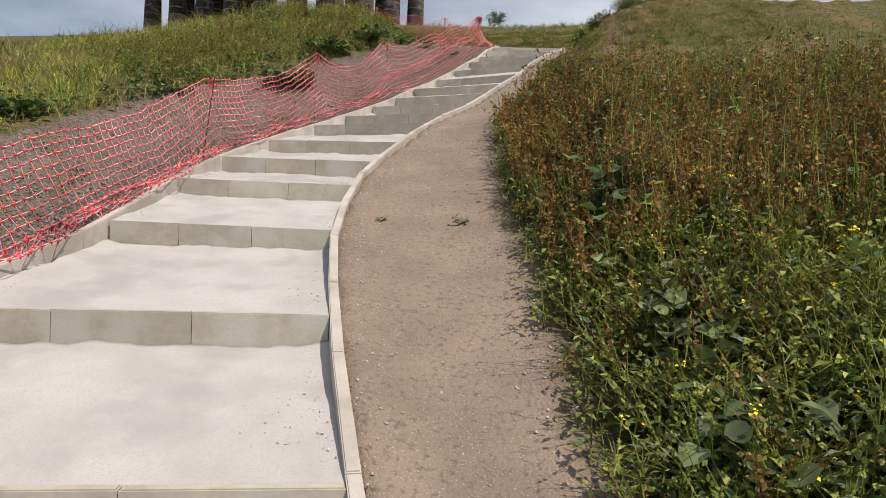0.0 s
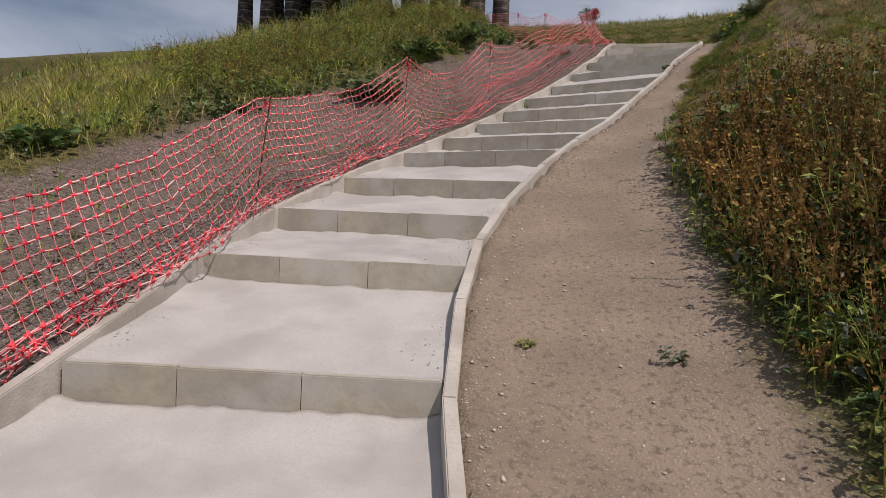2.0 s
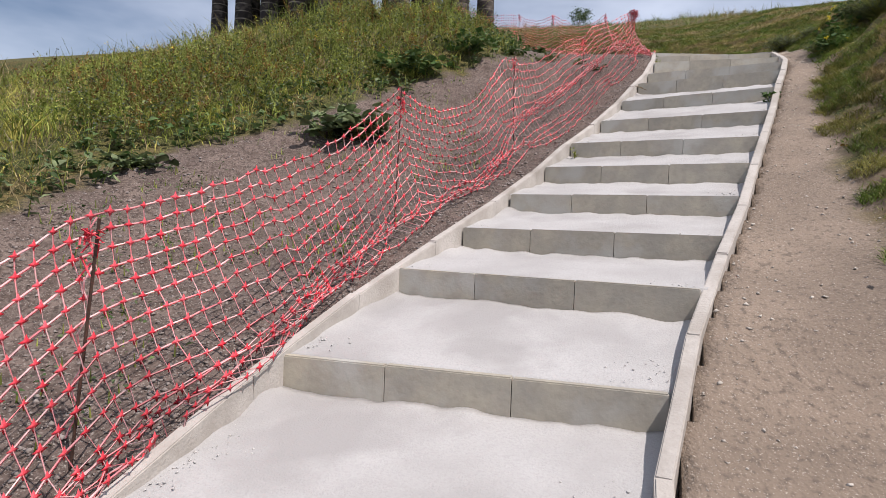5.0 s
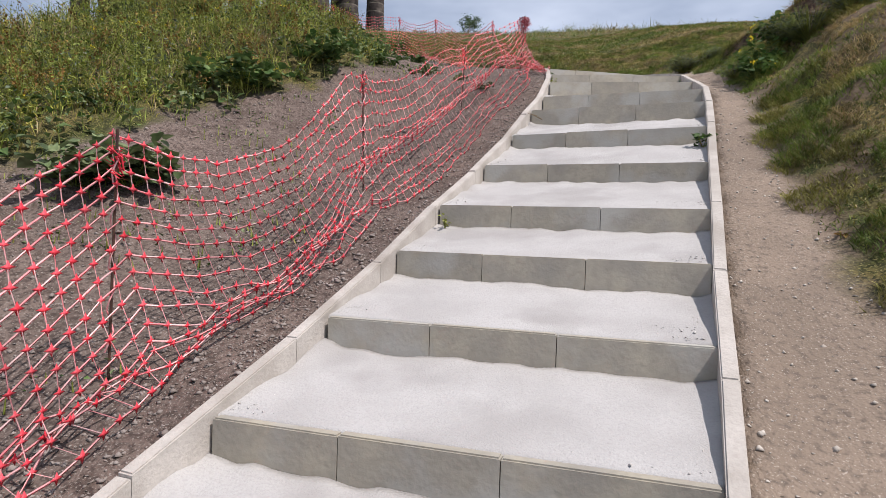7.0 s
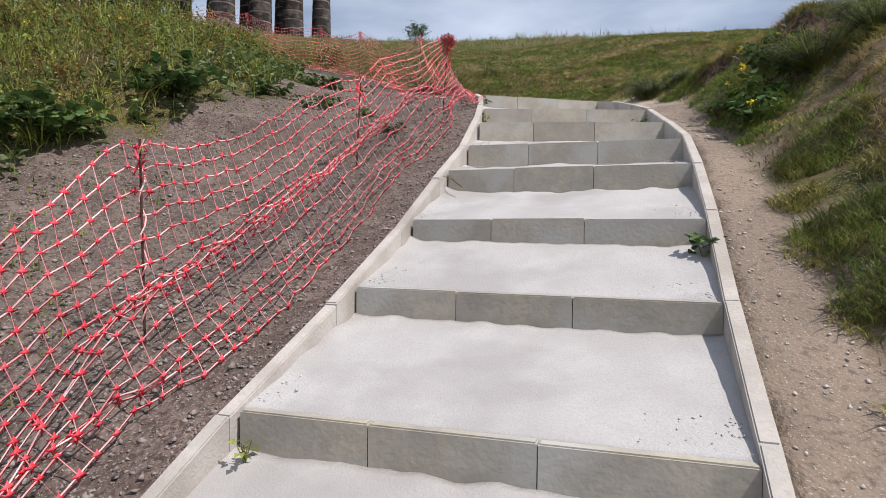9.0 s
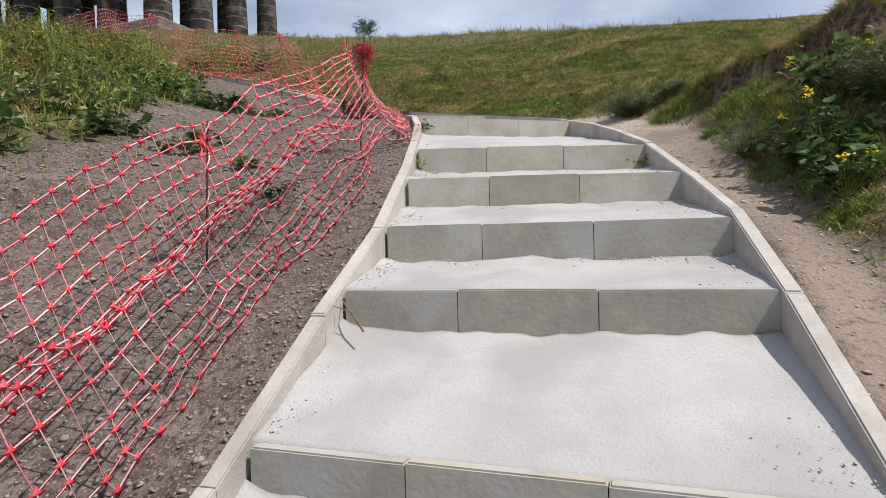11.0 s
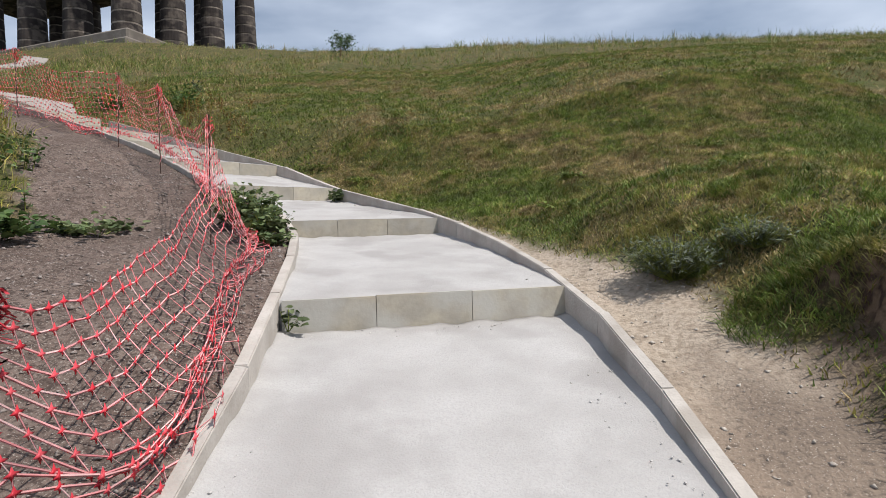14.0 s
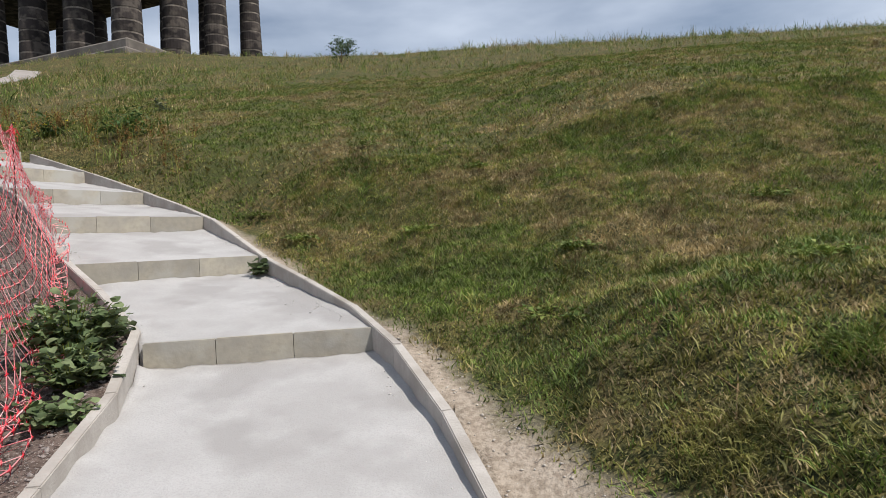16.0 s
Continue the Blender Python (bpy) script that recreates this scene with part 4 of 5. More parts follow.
def barrier_net(run, rows, pitch):
    line = curve_through(run, pitch)
    n = len(line)
    d = np.gradient(line[:, :2], axis=0)
    d /= np.linalg.norm(d, axis=1, keepdims=True)
    right = np.stack([d[:, 1], -d[:, 0]], -1)
    # the net sags into a double fold on the stretch below its last pin
    doubled = smooth(12.4, 13.6, line[:, 1]) * (1 - smooth(16.7, 17.4, line[:, 1]))
    # all its rows are gathered at the head of that pin
    gap = np.hypot(line[:, 0] - run[11][0], line[:, 1] - run[11][1])
    tied = 0.85 * np.exp(-(gap / np.where(line[:, 1] < run[11][1], 0.40, 0.18)) ** 2)
    grid = np.zeros((n, rows, 3))
    for i in range(n):
        top = line[i, 2]
        slack = max(0.08, 1.32 - top)
        flare = 0.30 + 0.10 * noise.noise((i * 0.06, 5.0, 1.0)) + 0.02 * float(smooth(17.5, 18.0, line[i, 1]) * (1 - smooth(20.5, 21.5, line[i, 1])))
        sway = 0.07 * noise.noise((i * 0.065, 3.0, 1.0)) + 0.04 * noise.noise((i * 0.17, 7.0, 1.0))
        for r in range(rows):
            a = r / (rows - 1)
            fold = slack * 0.75
            if a < fold:
                t = a / fold
                side = flare + 0.10 * math.sin(t * 9 + i * 0.29) * (1 - t) + 0.06 * (1 - t)
                up = 0.03 + 0.10 * t + 0.05 * noise.noise((i * 0.22, r * 0.9, 2.0)) + 0.03
            else:
                t = (a - fold) / (1 - fold)
                up = 0.13 + t * (top - 0.13)
                side = flare * (1 - t) ** 1.3 + sway * math.sin(math.pi * t)
            if doubled[i] > 0:
                knee = [0.0, 0.2, 0.36, 0.56, 1.0]
                s_fold = np.interp(a, knee, [0.50, 0.37, 0.20, 0.08, -0.16]) + 0.02 * noise.noise((i * 0.13, r * 0.25, 12.0))
                u_fold = np.interp(a, knee, [0.02, 0.16, 0.44 + 0.08 * noise.noise((i * 0.1, 2.0, 3.0)), 0.22, top])
                side, up = side + (s_fold - side) * doubled[i], up + (u_fold - up) * doubled[i]
            hold = tied[i] * (0.25 + 0.75 * a)
            up, side = up + (top - 0.03 - 0.40 * (1 - a) - up) * hold, side * (1 - hold)
            crumple = 0.8 + 1.4 * (1 - a) ** 2
            side += 0.014 * crumple * noise.noise((i * 0.45, r * 0.6, 4.0))
            up += 0.012 * crumple * noise.noise((i * 0.5, r * 0.7, 6.0))
            x, y = line[i, 0] + right[i, 0] * side, line[i, 1] + right[i, 1] * side
            along = 0.018 * crumple * noise.noise((i * 0.3, r * 0.5, 9.0))
            grid[i, r] = (x + d[i, 0] * along, y + d[i, 1] * along, up)
    flat = grid.reshape(-1, 3)
    inside = inside_stairs(flat[:, 0], flat[:, 1]) > -0.02
    zg = on_ground(flat[:, 0], flat[:, 1])
    zg = np.where(inside, stair_height(flat[:, 0], flat[:, 1]) + 0.02, zg)
    foot = np.repeat(on_ground(line[:, 0], line[:, 1]), rows)
    share = np.clip(flat[:, 2] / 0.3, 0, 1)
    flat[:, 2] += zg * (1 - share) + foot * share
    grid = flat.reshape(n, rows, 3)

    def ribbons(p, q, w):
        k = len(p)
        ax = q - p
        lat = np.cross(ax, rs.normal(0, 0.25, (k, 3)) + np.array([0.9, -0.2, 0.3]))
        lat /= np.linalg.norm(lat, axis=1, keepdims=True) + 1e-9
        nor = np.cross(ax, lat)
        nor /= np.linalg.norm(nor, axis=1, keepdims=True) + 1e-9
        v = np.stack([p + lat * w, p - lat * w, p + nor * w * 0.25, q + lat * w, q - lat * w, q + nor * w * 0.25], 1).reshape(-1, 3)
        o = np.arange(k)[:, None] * 6
        f = np.concatenate([o + [0, 1, 4], o + [0, 4, 3], o + [1, 2, 5], o + [1, 5, 4], o + [2, 0, 3], o + [2, 3, 5]], 1).reshape(-1, 3)
        return v, f

    net = tagged(new("barrier_net"), "sagging orange plastic barrier net strung between steel pins", "barrier net")
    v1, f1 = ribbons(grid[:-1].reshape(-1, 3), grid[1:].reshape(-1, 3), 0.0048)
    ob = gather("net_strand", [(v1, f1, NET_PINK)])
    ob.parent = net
    tagged(ob, "pink plastic strands, sun glare put into their pale colour", kind="stuff")
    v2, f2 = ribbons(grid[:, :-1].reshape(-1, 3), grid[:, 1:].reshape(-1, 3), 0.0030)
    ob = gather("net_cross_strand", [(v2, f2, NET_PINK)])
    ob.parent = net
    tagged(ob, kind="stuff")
    c = grid.reshape(-1, 3)
    k = len(c)
    dd = np.repeat(np.concatenate([d, np.zeros((n, 1))], 1), rows, 0)
    rr = np.repeat(np.concatenate([right, np.zeros((n, 1))], 1), rows, 0)
    upv = np.array([0, 0, 1.0])
    s = rs.uniform(0.015, 0.021, (k, 1))
    tips = []
    for q in range(8):
        a, far_out = q * math.tau / 8, 1.55 if q % 2 == 0 else 0.62
        tips.append(c + dd * s * far_out * math.cos(a) * 1.15 + upv * s * far_out * math.sin(a) * 0.9 + rr * s * 0.05)
    v = np.stack(tips + [c + rr * s * 0.16, c - rr * s * 0.16], 1).reshape(-1, 3)
    o = np.arange(k)[:, None] * 10
    f = np.concatenate([o + [q, (q + 1) % 8, 8] for q in range(8)] + [o + [(q + 1) % 8, q, 9] for q in range(8)], 1).reshape(-1, 3)
    ob = gather("net_knot", [(v, f, NET_ORANGE)])
    ob.parent = net
    tagged(ob, "bright orange square knots", kind="stuff")
    return net


barrier_net(NET_RUN, 16, 0.090)


def net_post(x, y, tall, lean, bunch):
    """A reinforcing bar driven into the soil, with a scrap of net wound round its head."""
    z = float(on_ground(np.array([x]), np.array([y]))[0])
    post = tagged(new("net_post"), "thin rusty steel pin holding up the orange net", "post", "posts of the barrier net")
    post.location = (x, y, z)
    bm = bmesh.new()
    bmesh.ops.create_cone(bm, cap_ends=True, segments=8, radius1=0.007, radius2=0.006, depth=tall + 0.3, matrix=pose(lean * tall / 2, 0, tall / 2 - 0.15, 0, math.degrees(lean), 0))
    part("pin", bm, STEEL, post)
    n = bunch
    a, h = rs.uniform(0, math.tau, n), tall - 0.03 - np.abs(rs.normal(0, 0.09, n))
    r = 0.012 + (0.020 + 0.00045 * bunch) * rs.uniform(0.1, 1, n)
    p = np.stack([np.cos(a) * r + lean * h, np.sin(a) * r, h], -1)
    b = a + rs.uniform(0.5, 2.2, n)
    q = np.stack([np.cos(b) * r * 1.2 + lean * h, np.sin(b) * r * 1.2, h - np.abs(rs.normal(0, 0.05, n)) + 0.02], -1)
    v, f = stems(p, q, 0.006 * np.ones(n), 0.004 * np.ones(n))
    hs = np.linspace(0.12, tall, 22)
    zig = np.stack([lean * hs + 0.016 * np.cos(hs * 31), 0.016 * np.sin(hs * 31), hs], -1)
    v2, f2 = stems(zig[:-1], zig[1:], 0.0045 * np.ones(21), 0.0045 * np.ones(21))
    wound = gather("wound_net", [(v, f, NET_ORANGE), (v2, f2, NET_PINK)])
    wound.parent = post
    tagged(wound, "crumpled orange net wound round the pin")
    return post


for k, lean in zip(NET_POSTS, (0.05, 0.12, 0.02, -0.03, 0.04, 0.06, 0.02, 0.0, 0.03, -0.02, 0.04)):
    px, py, ph = NET_RUN[k]
    net_post(px, py, ph + 0.02, lean, 150 if k == 11 else 30)

# ---- stones, clods and grit ----
PEBBLE = material("pebble", (0.52, 0.475, 0.42), (0.33, 0.29, 0.25), 9, 60, 0.9, 0.3)
CLOD = material("soil_clod", (0.30, 0.262, 0.24), (0.19, 0.16, 0.142), 9, 60, 0.97, 0.4)
GRIT = material("stone_grit", (0.55, 0.53, 0.505), (0.42, 0.40, 0.38), 9, 70, 0.95, 0.3)


def stones(at, size, flat=0.65):
    """Rough eight-faced stones with uneven corners."""
    n = len(at)
    axes = np.array([(1, 0, 0), (-1, 0, 0), (0, 1, 0), (0, -1, 0), (0, 0, 1), (0, 0, -1)], float)
    v = axes[None] * rs.uniform(0.6, 1.2, (n, 6, 1)) + rs.normal(0, 0.28, (n, 6, 3))
    a = rs.uniform(0, math.tau, n)
    c, s = np.cos(a)[:, None], np.sin(a)[:, None]
    x, y = v[:, :, 0] * c - v[:, :, 1] * s, v[:, :, 0] * s + v[:, :, 1] * c
    v = np.stack([x, y, v[:, :, 2] * flat], -1) * size[:, None, None] + at[:, None, :]
    k = np.arange(n)[:, None] * 6
    f = np.concatenate([k + t for t in ([0, 2, 4], [2, 1, 4], [1, 3, 4], [3, 0, 4], [2, 0, 5], [1, 2, 5], [3, 1, 5], [0, 3, 5])], 1).reshape(-1, 3)
    return v.reshape(-1, 3), f


def sown(name, label, category, x, y, size, mat, z=None):
    z = on_ground(x, y) if z is None else z
    v, f = stones(np.stack([x, y, z + size * 0.15], -1), size)
    return tagged(gather(name, [(v, f, mat)]), label, category, kind="stuff")


def power(n, lo, hi):
    return lo * (hi / lo) ** (rs.uniform(0, 1, n) ** 2.2)


x, y = scatter(120000, -3.0, 1.0, 3.0, 24.0, lambda x, y: (inside_stairs(x, y) < -0.085) & (bare_soil(x, y) > 0.2) & (edge_x(LEFT, y) - x < np.abs(rs.normal(0, 0.75, len(x)))))
sown("soil_clods", "crumbly grey-brown clods of dug soil beside the kerb", "soil", x, y, power(len(x), 0.003, 0.021), CLOD)
x, y = scatter(26000, -6.0, -0.6, 4.0, 25.0, lambda x, y: (inside_stairs(x, y) < -0.1) & (bare_soil(x, y) > 0.1))
sown("soil_clods", "scattered clods and stones on bare soil", "soil", x, y, power(len(x), 0.004, 0.026), CLOD)
x, y = scatter(52000, -0.3, 3.4, 1.0, 27.0, lambda x, y: (inside_stairs(x, y) < -0.085) & (trodden(x, y) > 0) & ((x - edge_x(RIGHT, y) < np.abs(rs.normal(0, 0.22, len(x))) + 0.05) | (trodden(x, y) < np.abs(rs.normal(0, 0.16, len(x)))) | (rs.uniform(0, 1, len(x)) < 0.10)))
sown("pebbles", "small pale stones strewn over the trodden dirt", "pebbles", x, y, power(len(x), 0.003, 0.016), PEBBLE)


def tread_grit():
    """Loose grit along the feet of risers and beside the kerbs."""
    xs, ys, zs = [], [], []
    for i in range(2, len(NOSE) - 3):
        a, b, c, d = L3[i], R3[i], L3[i + 1], R3[i + 1]
        n = 750
        p, q = rs.uniform(0, 1, n), 1 - np.abs(rs.normal(0, 0.10, n))
        side = rs.uniform(0, 1, n) < 0.62
        p = np.where(side, np.where(rs.uniform(0, 1, n) < 0.5, np.abs(rs.normal(0, 0.05, n)), 1 - np.abs(rs.normal(0, 0.09, n))), p)
        q = np.where(side, rs.uniform(0.1, 1, n), q)
        for u, w in zip(np.clip(p, 0.012, 0.988), np.clip(q, 0.05, 0.985)):
            g = a.lerp(b, u).lerp(c.lerp(d, u), w)
            xs.append(g.x), ys.append(g.y), zs.append(g.z - 0.006 - RISER * w + 0.028 * max(0.0, 1 - min(u, 1 - u) * 1.8 / 0.22) * w * 0.6)
    return np.array(xs), np.array(ys), np.array(zs)


x, y, z = tread_grit()
sown("grit", "loose pale grit on the stair treads", "grit", x, y, power(len(x), 0.0016, 0.0085), GRIT, z)

# ---- single plants ----


def weed_plant(label, x, y, z, r, h, leaf, n, mat, narrow=0.7, category="plant", flowers=0):
    """A low leafy plant: stalks that fan out from one root, with leaves toward their ends."""
    ob = tagged(new("weed_plant"), label, category)
    ob.location = (x, y, z)
    k = max(5, n // 7)
    a = rs.uniform(0, math.tau, k)
    out = r * np.sqrt(rs.uniform(0.05, 1, k))
    hi = np.stack([np.cos(a) * out, np.sin(a) * out, h * rs.uniform(0.45, 1.0, k) * (1.15 - 0.5 * out / r)], -1)
    lo = hi * 0.05
    lo[:, 2] = -0.02
    v, f = stems(lo, hi, 0.004 * np.ones(k), 0.002 * np.ones(k))
    s = gather("stalk", [(v, f, LIME)])
    s.parent = ob
    own = rs.randint(0, k, n)
    at = lo[own] + (hi - lo)[own] * (rs.uniform(0.25, 1.0, n) ** 0.7)[:, None] + rs.normal(0, leaf * 0.3, (n, 3))
    at[:, 2] = np.maximum(at[:, 2], 0.01)
    v, f = broad_leaves(at, leaf * rs.uniform(0.45, 1.25, n)) if narrow > 0.5 and leaf > 0.04 else leaves(at, leaf * rs.uniform(0.5, 1.4, n), 0.8, narrow)
    s = gather("foliage", [(v, f, mat)])
    s.parent = ob
    if flowers:
        for j in rs.randint(0, k, flowers):
            v, f = leaves(np.repeat(hi[j:j + 1], 7, 0) + rs.normal(0, 0.008, (7, 3)), 0.022 * np.ones(7), 1.0, 0.9)
            s = gather("flower", [(v, f, YELLOW)])
            s.parent = ob
    return ob


def planted(label, x, y, *rest, **more):
    return weed_plant(label, x, y, float(on_ground(np.array([x]), np.array([y]))[0]), *rest, **more)


# the stairs' own weeds
weed_plant("dusty broad-leaved weed in the corner of a step", 1.45, 13.70, 3.17, 0.09, 0.13, 0.055, 30, LEAF)
weed_plant("low leafy weed in the corner of an upper step", 0.26, 24.20, 6.22, 0.20, 0.14, 0.085, 60, LEAF_DUSTY)
weed_plant("tiny weed at the foot of a riser", 0.50, 17.25, 4.52, 0.07, 0.10, 0.035, 16, LIME)
weed_plant("small weed where riser meets kerb", 0.57, 19.22, 5.15, 0.09, 0.15, 0.05, 26, LEAF_DUSTY)
weed_plant("tiny weed at the foot of a riser", -0.60, 12.74, 2.42, 0.06, 0.10, 0.035, 14, LIME)
weed_plant("little tuft beside a riser", 2.18, 17.24, 4.52, 0.08, 0.10, 0.04, 16, LEAF)
planted("large green mallow plant drooping over the kerb", -0.36, 22.0, 0.40, 0.46, 0.062, 900, LEAF_DUSTY)
planted("green mallow leaves spilling beside the kerb", -0.05, 21.45, 0.28, 0.32, 0.062, 420, LEAF_DUSTY)
planted("low mallow leaves creeping along the kerb", 0.10, 21.0, 0.20, 0.16, 0.055, 200, LEAF_DUSTY)
planted("small round weed on the dirt path", 1.18, 6.40, 0.09, 0.08, 0.04, 60, LEAF_GREY)
planted("tiny dry weed on the dirt path", 0.45, 6.40, 0.06, 0.06, 0.03, 30, LIME)
planted("dry sprig on the dirt path", 1.62, 11.9, 0.06, 0.05, 0.03, 20, DOCK)
# behind the net
for px, py, pr, ph, lf, n in ((-3.22, 13.17, 0.55, 0.42, 0.17, 190), (-3.55, 13.0, 0.4, 0.35, 0.15, 110), (-2.06, 17.85, 0.32, 0.16, 0.10, 80), (-1.35, 18.0, 0.22, 0.12, 0.08, 60), (-1.42, 17.67, 0.25, 0.14, 0.08, 70), (-0.85, 17.2, 0.18, 0.10, 0.06, 50),
                             (-0.42, 16.62, 0.16, 0.10, 0.05, 40), (-2.16, 21.1, 0.7, 0.22, 0.11, 220), (-1.6, 21.6, 0.5, 0.18, 0.10, 150), (-2.9, 20.6, 0.6, 0.35, 0.12, 240), (-4.7, 11.2, 0.35, 0.2, 0.12, 90), (-5.2, 8.5, 0.4, 0.25, 0.14, 100), (-3.4, 15.66, 0.6, 0.45, 0.13, 260), (-2.7, 16.7, 0.5, 0.4, 0.12, 220)):
    planted("broad-leaved green weed growing on bare soil", px, py, pr, ph, lf * 0.8, int(n * 1.4), LEAF_DUSTY if n % 20 else LEAF)
# shrubs on the bank and the slope
for px, py, pr, ph, n in ((2.98, 19.58, 0.34, 0.33, 1200), (3.3, 15.9, 0.55, 0.40, 1300), (3.95, 16.1, 0.6, 0.42, 1200), (3.6, 15.6, 0.4, 0.36, 700), (2.78, 16.7, 0.26, 0.22, 320), (3.42, 19.40, 0.24, 0.20, 450)):
    planted("grey-green mugwort shrub with fine silvery leaves", px, py, pr, ph, 0.055, n * 2, LEAF_GREY, 0.17, "shrub")
for px, py, pr, ph, n in ((2.78, 15.95, 0.34, 0.50, 420), (3.15, 16.35, 0.36, 0.45, 420), (2.62, 15.55, 0.22, 0.30, 200)):
    planted("dark leafy weed with small yellow flowers on the bank", px, py, pr, ph, 0.065, n, LEAF, 0.7, "shrub", flowers=7)
planted("dark green thistle with tall dry flower stalks", -3.9, 30.5, 0.6, 0.7, 0.16, 320, LEAF, 0.35, "shrub")
planted("dark green thistle in the grass", -5.9, 31.2, 0.6, 0.5, 0.15, 260, LEAF, 0.35, "shrub", flowers=8)
planted("small dark thistle on the slope", -4.9, 34.8, 0.3, 0.5, 0.12, 90, LEAF_GREY, 0.35, "shrub")
for px, py, pr in ((2.91, 21.95, 0.35), (2.0, 24.7, 0.3), (2.8, 26.0, 0.35), (1.1, 27.7, 0.4), (4.4, 21.4, 0.3), (5.2, 23.5, 0.35), (3.3, 23.2, 0.25), (-0.2, 26.3, 0.35), (0.6, 25.1, 0.3), (6.2, 22.4, 0.3)):
    planted("flat patch of creeping green leaves in the grass", px, py, pr, 0.07, 0.039, 260, GRASS_GREEN)


def tussock(x, y, r, h, mat, label):
    ob = tagged(new("grass_tussock"), label, "grass tussock", "tussocks on the bank")
    z = float(on_ground(np.array([x]), np.array([y]))[0])
    ob.location = (x, y, z)
    n = int(2800 * r)
    a, d = rs.uniform(0, math.tau, n), r * np.sqrt(rs.uniform(0, 1, n)) * 0.75
    base = np.stack([np.cos(a) * d, np.sin(a) * d, np.zeros(n)], -1)
    base[:, 2] = on_ground(base[:, 0] + x, base[:, 1] + y) - z - 0.01
    v, f = blades(base, 0.5 * h * rs.uniform(0.5, 1.2, n), 0.006 * rs.uniform(0.7, 1.4, n), rs.uniform(0.6, 1.8, n))
    t = gather("tuft", [(v, f, mat)])
    t.parent = ob
    tagged(t, kind="stuff")
    return ob


for px, py, pr, ph, m in ((1.80, 11.72, 0.26, 0.15, GRASS_GREEN), (1.62, 11.25, 0.22, 0.14, GRASS_OLIVE), (2.12, 13.55, 0.34, 0.22, GRASS_GREEN), (1.98, 13.10, 0.28, 0.20, GRASS_GREEN), (2.5, 14.5, 0.34, 0.22, GRASS_GREEN), (2.78, 15.7, 0.34, 0.22, GRASS_GREEN), (2.6, 13.9, 0.3, 0.18, GRASS_OLIVE),
                          (3.20, 18.75, 0.42, 0.24, GRASS_GREEN), (3.5, 18.9, 0.35, 0.24, GRASS_GREEN), (3.2, 17.6, 0.3, 0.20, GRASS_GREEN), (2.98, 16.95, 0.36, 0.22, GRASS_GREEN), (3.3, 16.6, 0.36, 0.22, GRASS_OLIVE), (3.75, 17.3, 0.4, 0.18, GRASS_STRAW), (3.3, 17.1, 0.25, 0.18, GRASS_STRAW), (3.08, 19.45, 0.10, 0.07, GRASS_OLIVE), (2.3, 12.4, 0.3, 0.2, GRASS_GREEN), (1.75, 10.6, 0.3, 0.2, GRASS_OLIVE)):
    tussock(px, py, pr, ph, m, {GRASS_GREEN: "thick green grass tussock on the bank", GRASS_OLIVE: "olive grass tussock beside the dirt", GRASS_STRAW: "dry straw coloured grass tussock"}[m])


spots = []
pick = random.Random(23)
while len(spots) < 64:
    py = pick.uniform(9.6, 20.5)
    px = float(edge_x(DIRT_XY, np.array([py]))[0]) + 0.02 + 2.4 * pick.random() ** 1.8
    r = pick.uniform(0.13, 0.30)
    if all(math.hypot(px - a, py - b) > 0.8 * (r + c) for a, b, c in spots) and not (abs(px - 3.4) < 0.35 and 16.8 < py < 18.8):
        spots.append((px, py, r))
for px, py, r in spots:
    m = pick.choice((GRASS_GREEN, GRASS_OLIVE, GRASS_OLIVE, GRASS_STRAW))
    tussock(px, py, r, pick.uniform(0.12, 0.19), m, {GRASS_GREEN: "thick green grass tussock on the bank", GRASS_OLIVE: "olive grass tussock beside the dirt", GRASS_STRAW: "dry straw coloured grass tussock"}[m])
# dry roots and straw hang over the eroded lip
for k in range(9):
    py = 16.9 + 0.22 * k
    tussock(3.44 + 0.30 * (18.3 - py) + pick.uniform(-0.03, 0.06), py, pick.uniform(0.12, 0.2), 0.2, pick.choice((GRASS_STRAW, GRASS_OLIVE)), "dry grass hanging over the eroded lip of the bank")


def young_tree(x, y, tall, label):
    """A wind-bent hawthorn: tapered trunk, limbs and clumps of small leaves."""
    z = float(on_ground(np.array([x]), np.array([y]))[0])
    tree = tagged(new("young_tree"), label, "tree")
    tree.location = (x, y, z)
    lo, hi, r0, r1 = [(0, 0, -0.1)], [(0.05 * tall, 0, 0.45 * tall)], [0.035 * tall], [0.02 * tall]
    tips = []
    for k in range(9):
        a, h = k * 2.4, 0.25 + 0.07 * k
        s = np.array([0.05 * tall * h / 0.45, 0, h * tall * 0.62])
        e = s + np.array([math.cos(a) * 0.32 * tall, math.sin(a) * 0.32 * tall, 0.22 * tall * rs.uniform(0.5, 1.3)])
        lo.append(tuple(s)), hi.append(tuple(e)), r0.append(0.014 * tall), r1.append(0.004 * tall)
        tips += [s + (e - s) * u for u in (0.55, 0.8, 1.0)]
    v, f = stems(np.array(lo), np.array(hi), np.array(r0), np.array(r1))
    t = gather("trunk", [(v, f, DRYSTEM)])
    t.parent = tree
    tips = np.array(tips)
    at = np.repeat(tips, 40, 0) + rs.normal(0, 0.07 * tall, (len(tips) * 40, 3))
    v, f = leaves(at, 0.075 * tall * rs.uniform(0.5, 1.2, len(at)), 1.0, 0.6)
    c = gather("crown", [(v, f, LEAF)])
    c.parent = tree
    return tree


young_tree(-3.1, 60.5, 2.2, "small wind-bent hawthorn alone on the hilltop")

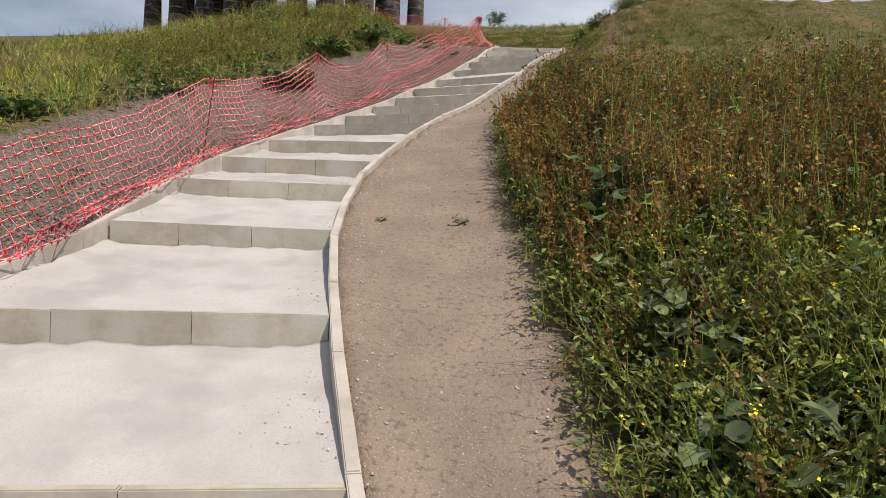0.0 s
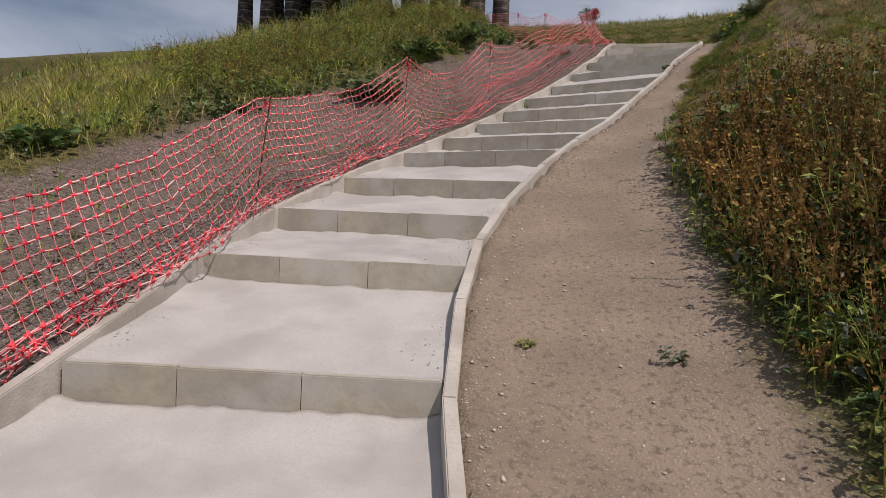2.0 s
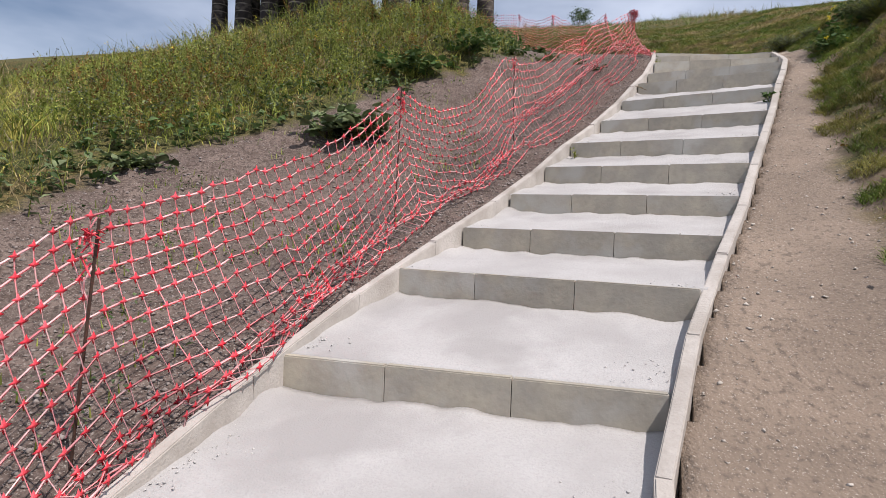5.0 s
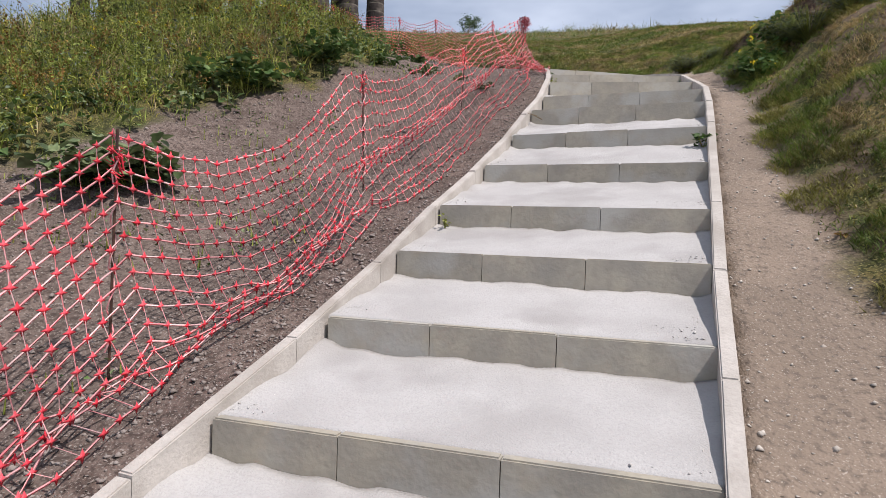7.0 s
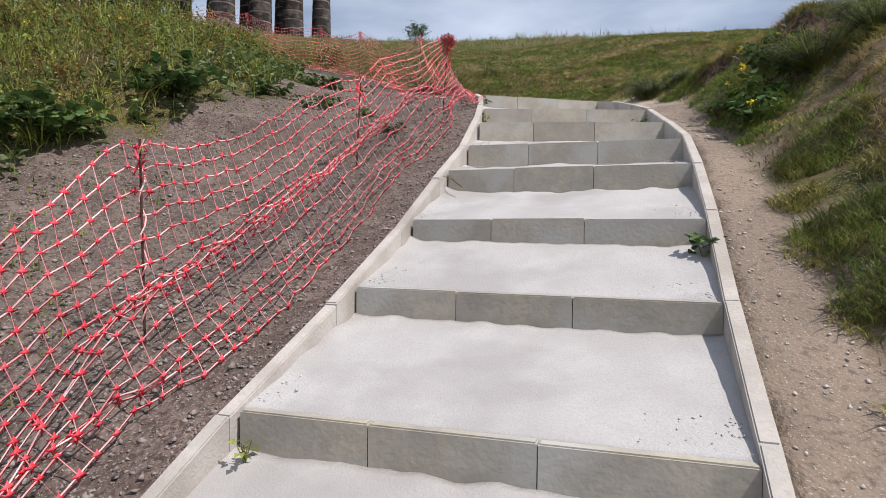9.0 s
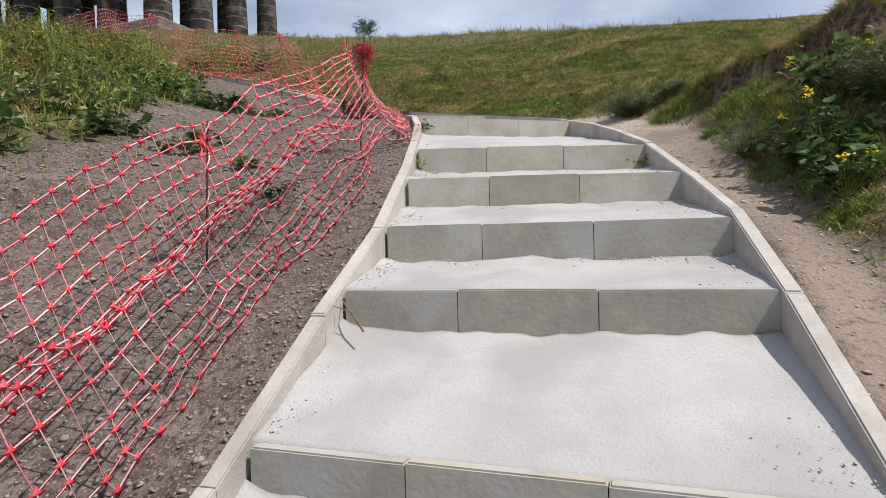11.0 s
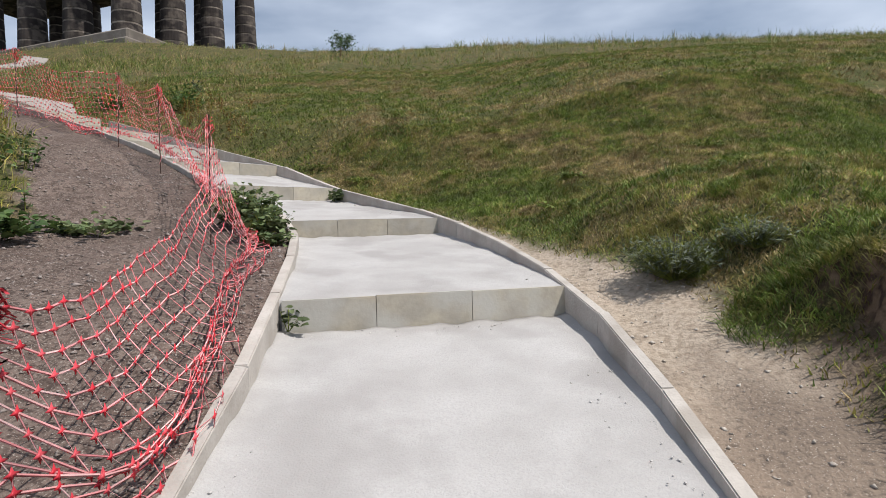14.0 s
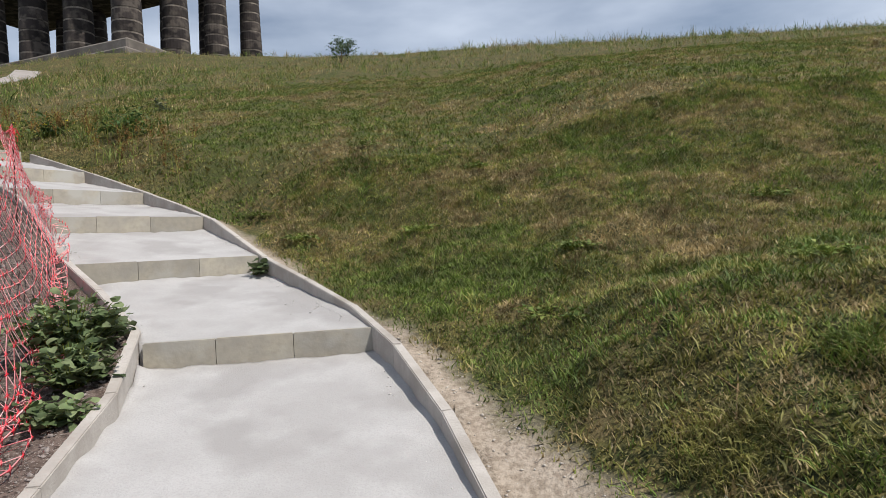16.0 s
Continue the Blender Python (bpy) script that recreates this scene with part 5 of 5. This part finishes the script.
# the path goes on past the stairs' head, round the hill
PATH_DUST = material("path_dust", (0.34, 0.31, 0.285), (0.27, 0.245, 0.22), 1.5, 40, 0.95, 0.3)


def upper_path(line, wide):
    pts = np.array(line)
    d = np.gradient(pts, axis=0)
    d /= np.linalg.norm(d, axis=1, keepdims=True)
    out = np.stack([d[:, 1], -d[:, 0]], -1)
    fine = np.linspace(0, len(pts) - 1, 60)
    cxy = np.stack([np.interp(fine, range(len(pts)), pts[:, k]) for k in (0, 1)], -1)
    o = np.stack([np.interp(fine, range(len(pts)), out[:, k]) for k in (0, 1)], -1)
    vs, fs = [], []
    for p, q in zip(cxy, o):
        row = [p + q * w for w in (-wide / 2, -wide / 4, 0, wide / 4, wide / 2)]
        z = max(on_ground(np.array([r[0] for r in row]), np.array([r[1] for r in row]))) + 0.05
        vs += [(r[0], r[1], z) for r in row] + [(row[-1][0], row[-1][1], z - 0.6), (row[0][0], row[0][1], z - 0.6)]
    for i in range(len(cxy) - 1):
        for k in range(7):
            a, b = i * 7 + k, i * 7 + (k + 1) % 7
            fs.append((a, b, b + 7, a + 7))
    tagged(add_mesh("path", vs, fs, PATH_DUST), "pale stone dust path curving on up the hill", "path", kind="structure")


upper_path(PATH_LINE, 1.5)

# loose sticks
for px, py, pz, turn, long in ((3.25, 20.35, None, 60, 0.35), (0.16, 15.22, 3.66, 115, 0.28), (-0.35, 12.95, 2.46, 20, 0.22)):
    z = float(on_ground(np.array([px]), np.array([py]))[0]) if pz is None else pz
    stick = tagged(new("stick"), "thin dry broken stick lying on the ground", "stick")
    stick.matrix_world = pose(px, py, z + 0.02, 0, -22, turn)
    bm = bmesh.new()
    bmesh.ops.create_cone(bm, cap_ends=True, segments=6, radius1=0.005, radius2=0.003, depth=long, matrix=pose(0, 0, 0, 0, 90, 0))
    part("twig", bm, DRYSTEM, stick)
    bm = bmesh.new()
    bmesh.ops.create_cone(bm, cap_ends=True, segments=5, radius1=0.003, radius2=0.002, depth=long * 0.4, matrix=pose(long * 0.15, long * 0.1, 0.01, 0, 90, 40))
    part("side_twig", bm, DRYSTEM, stick)
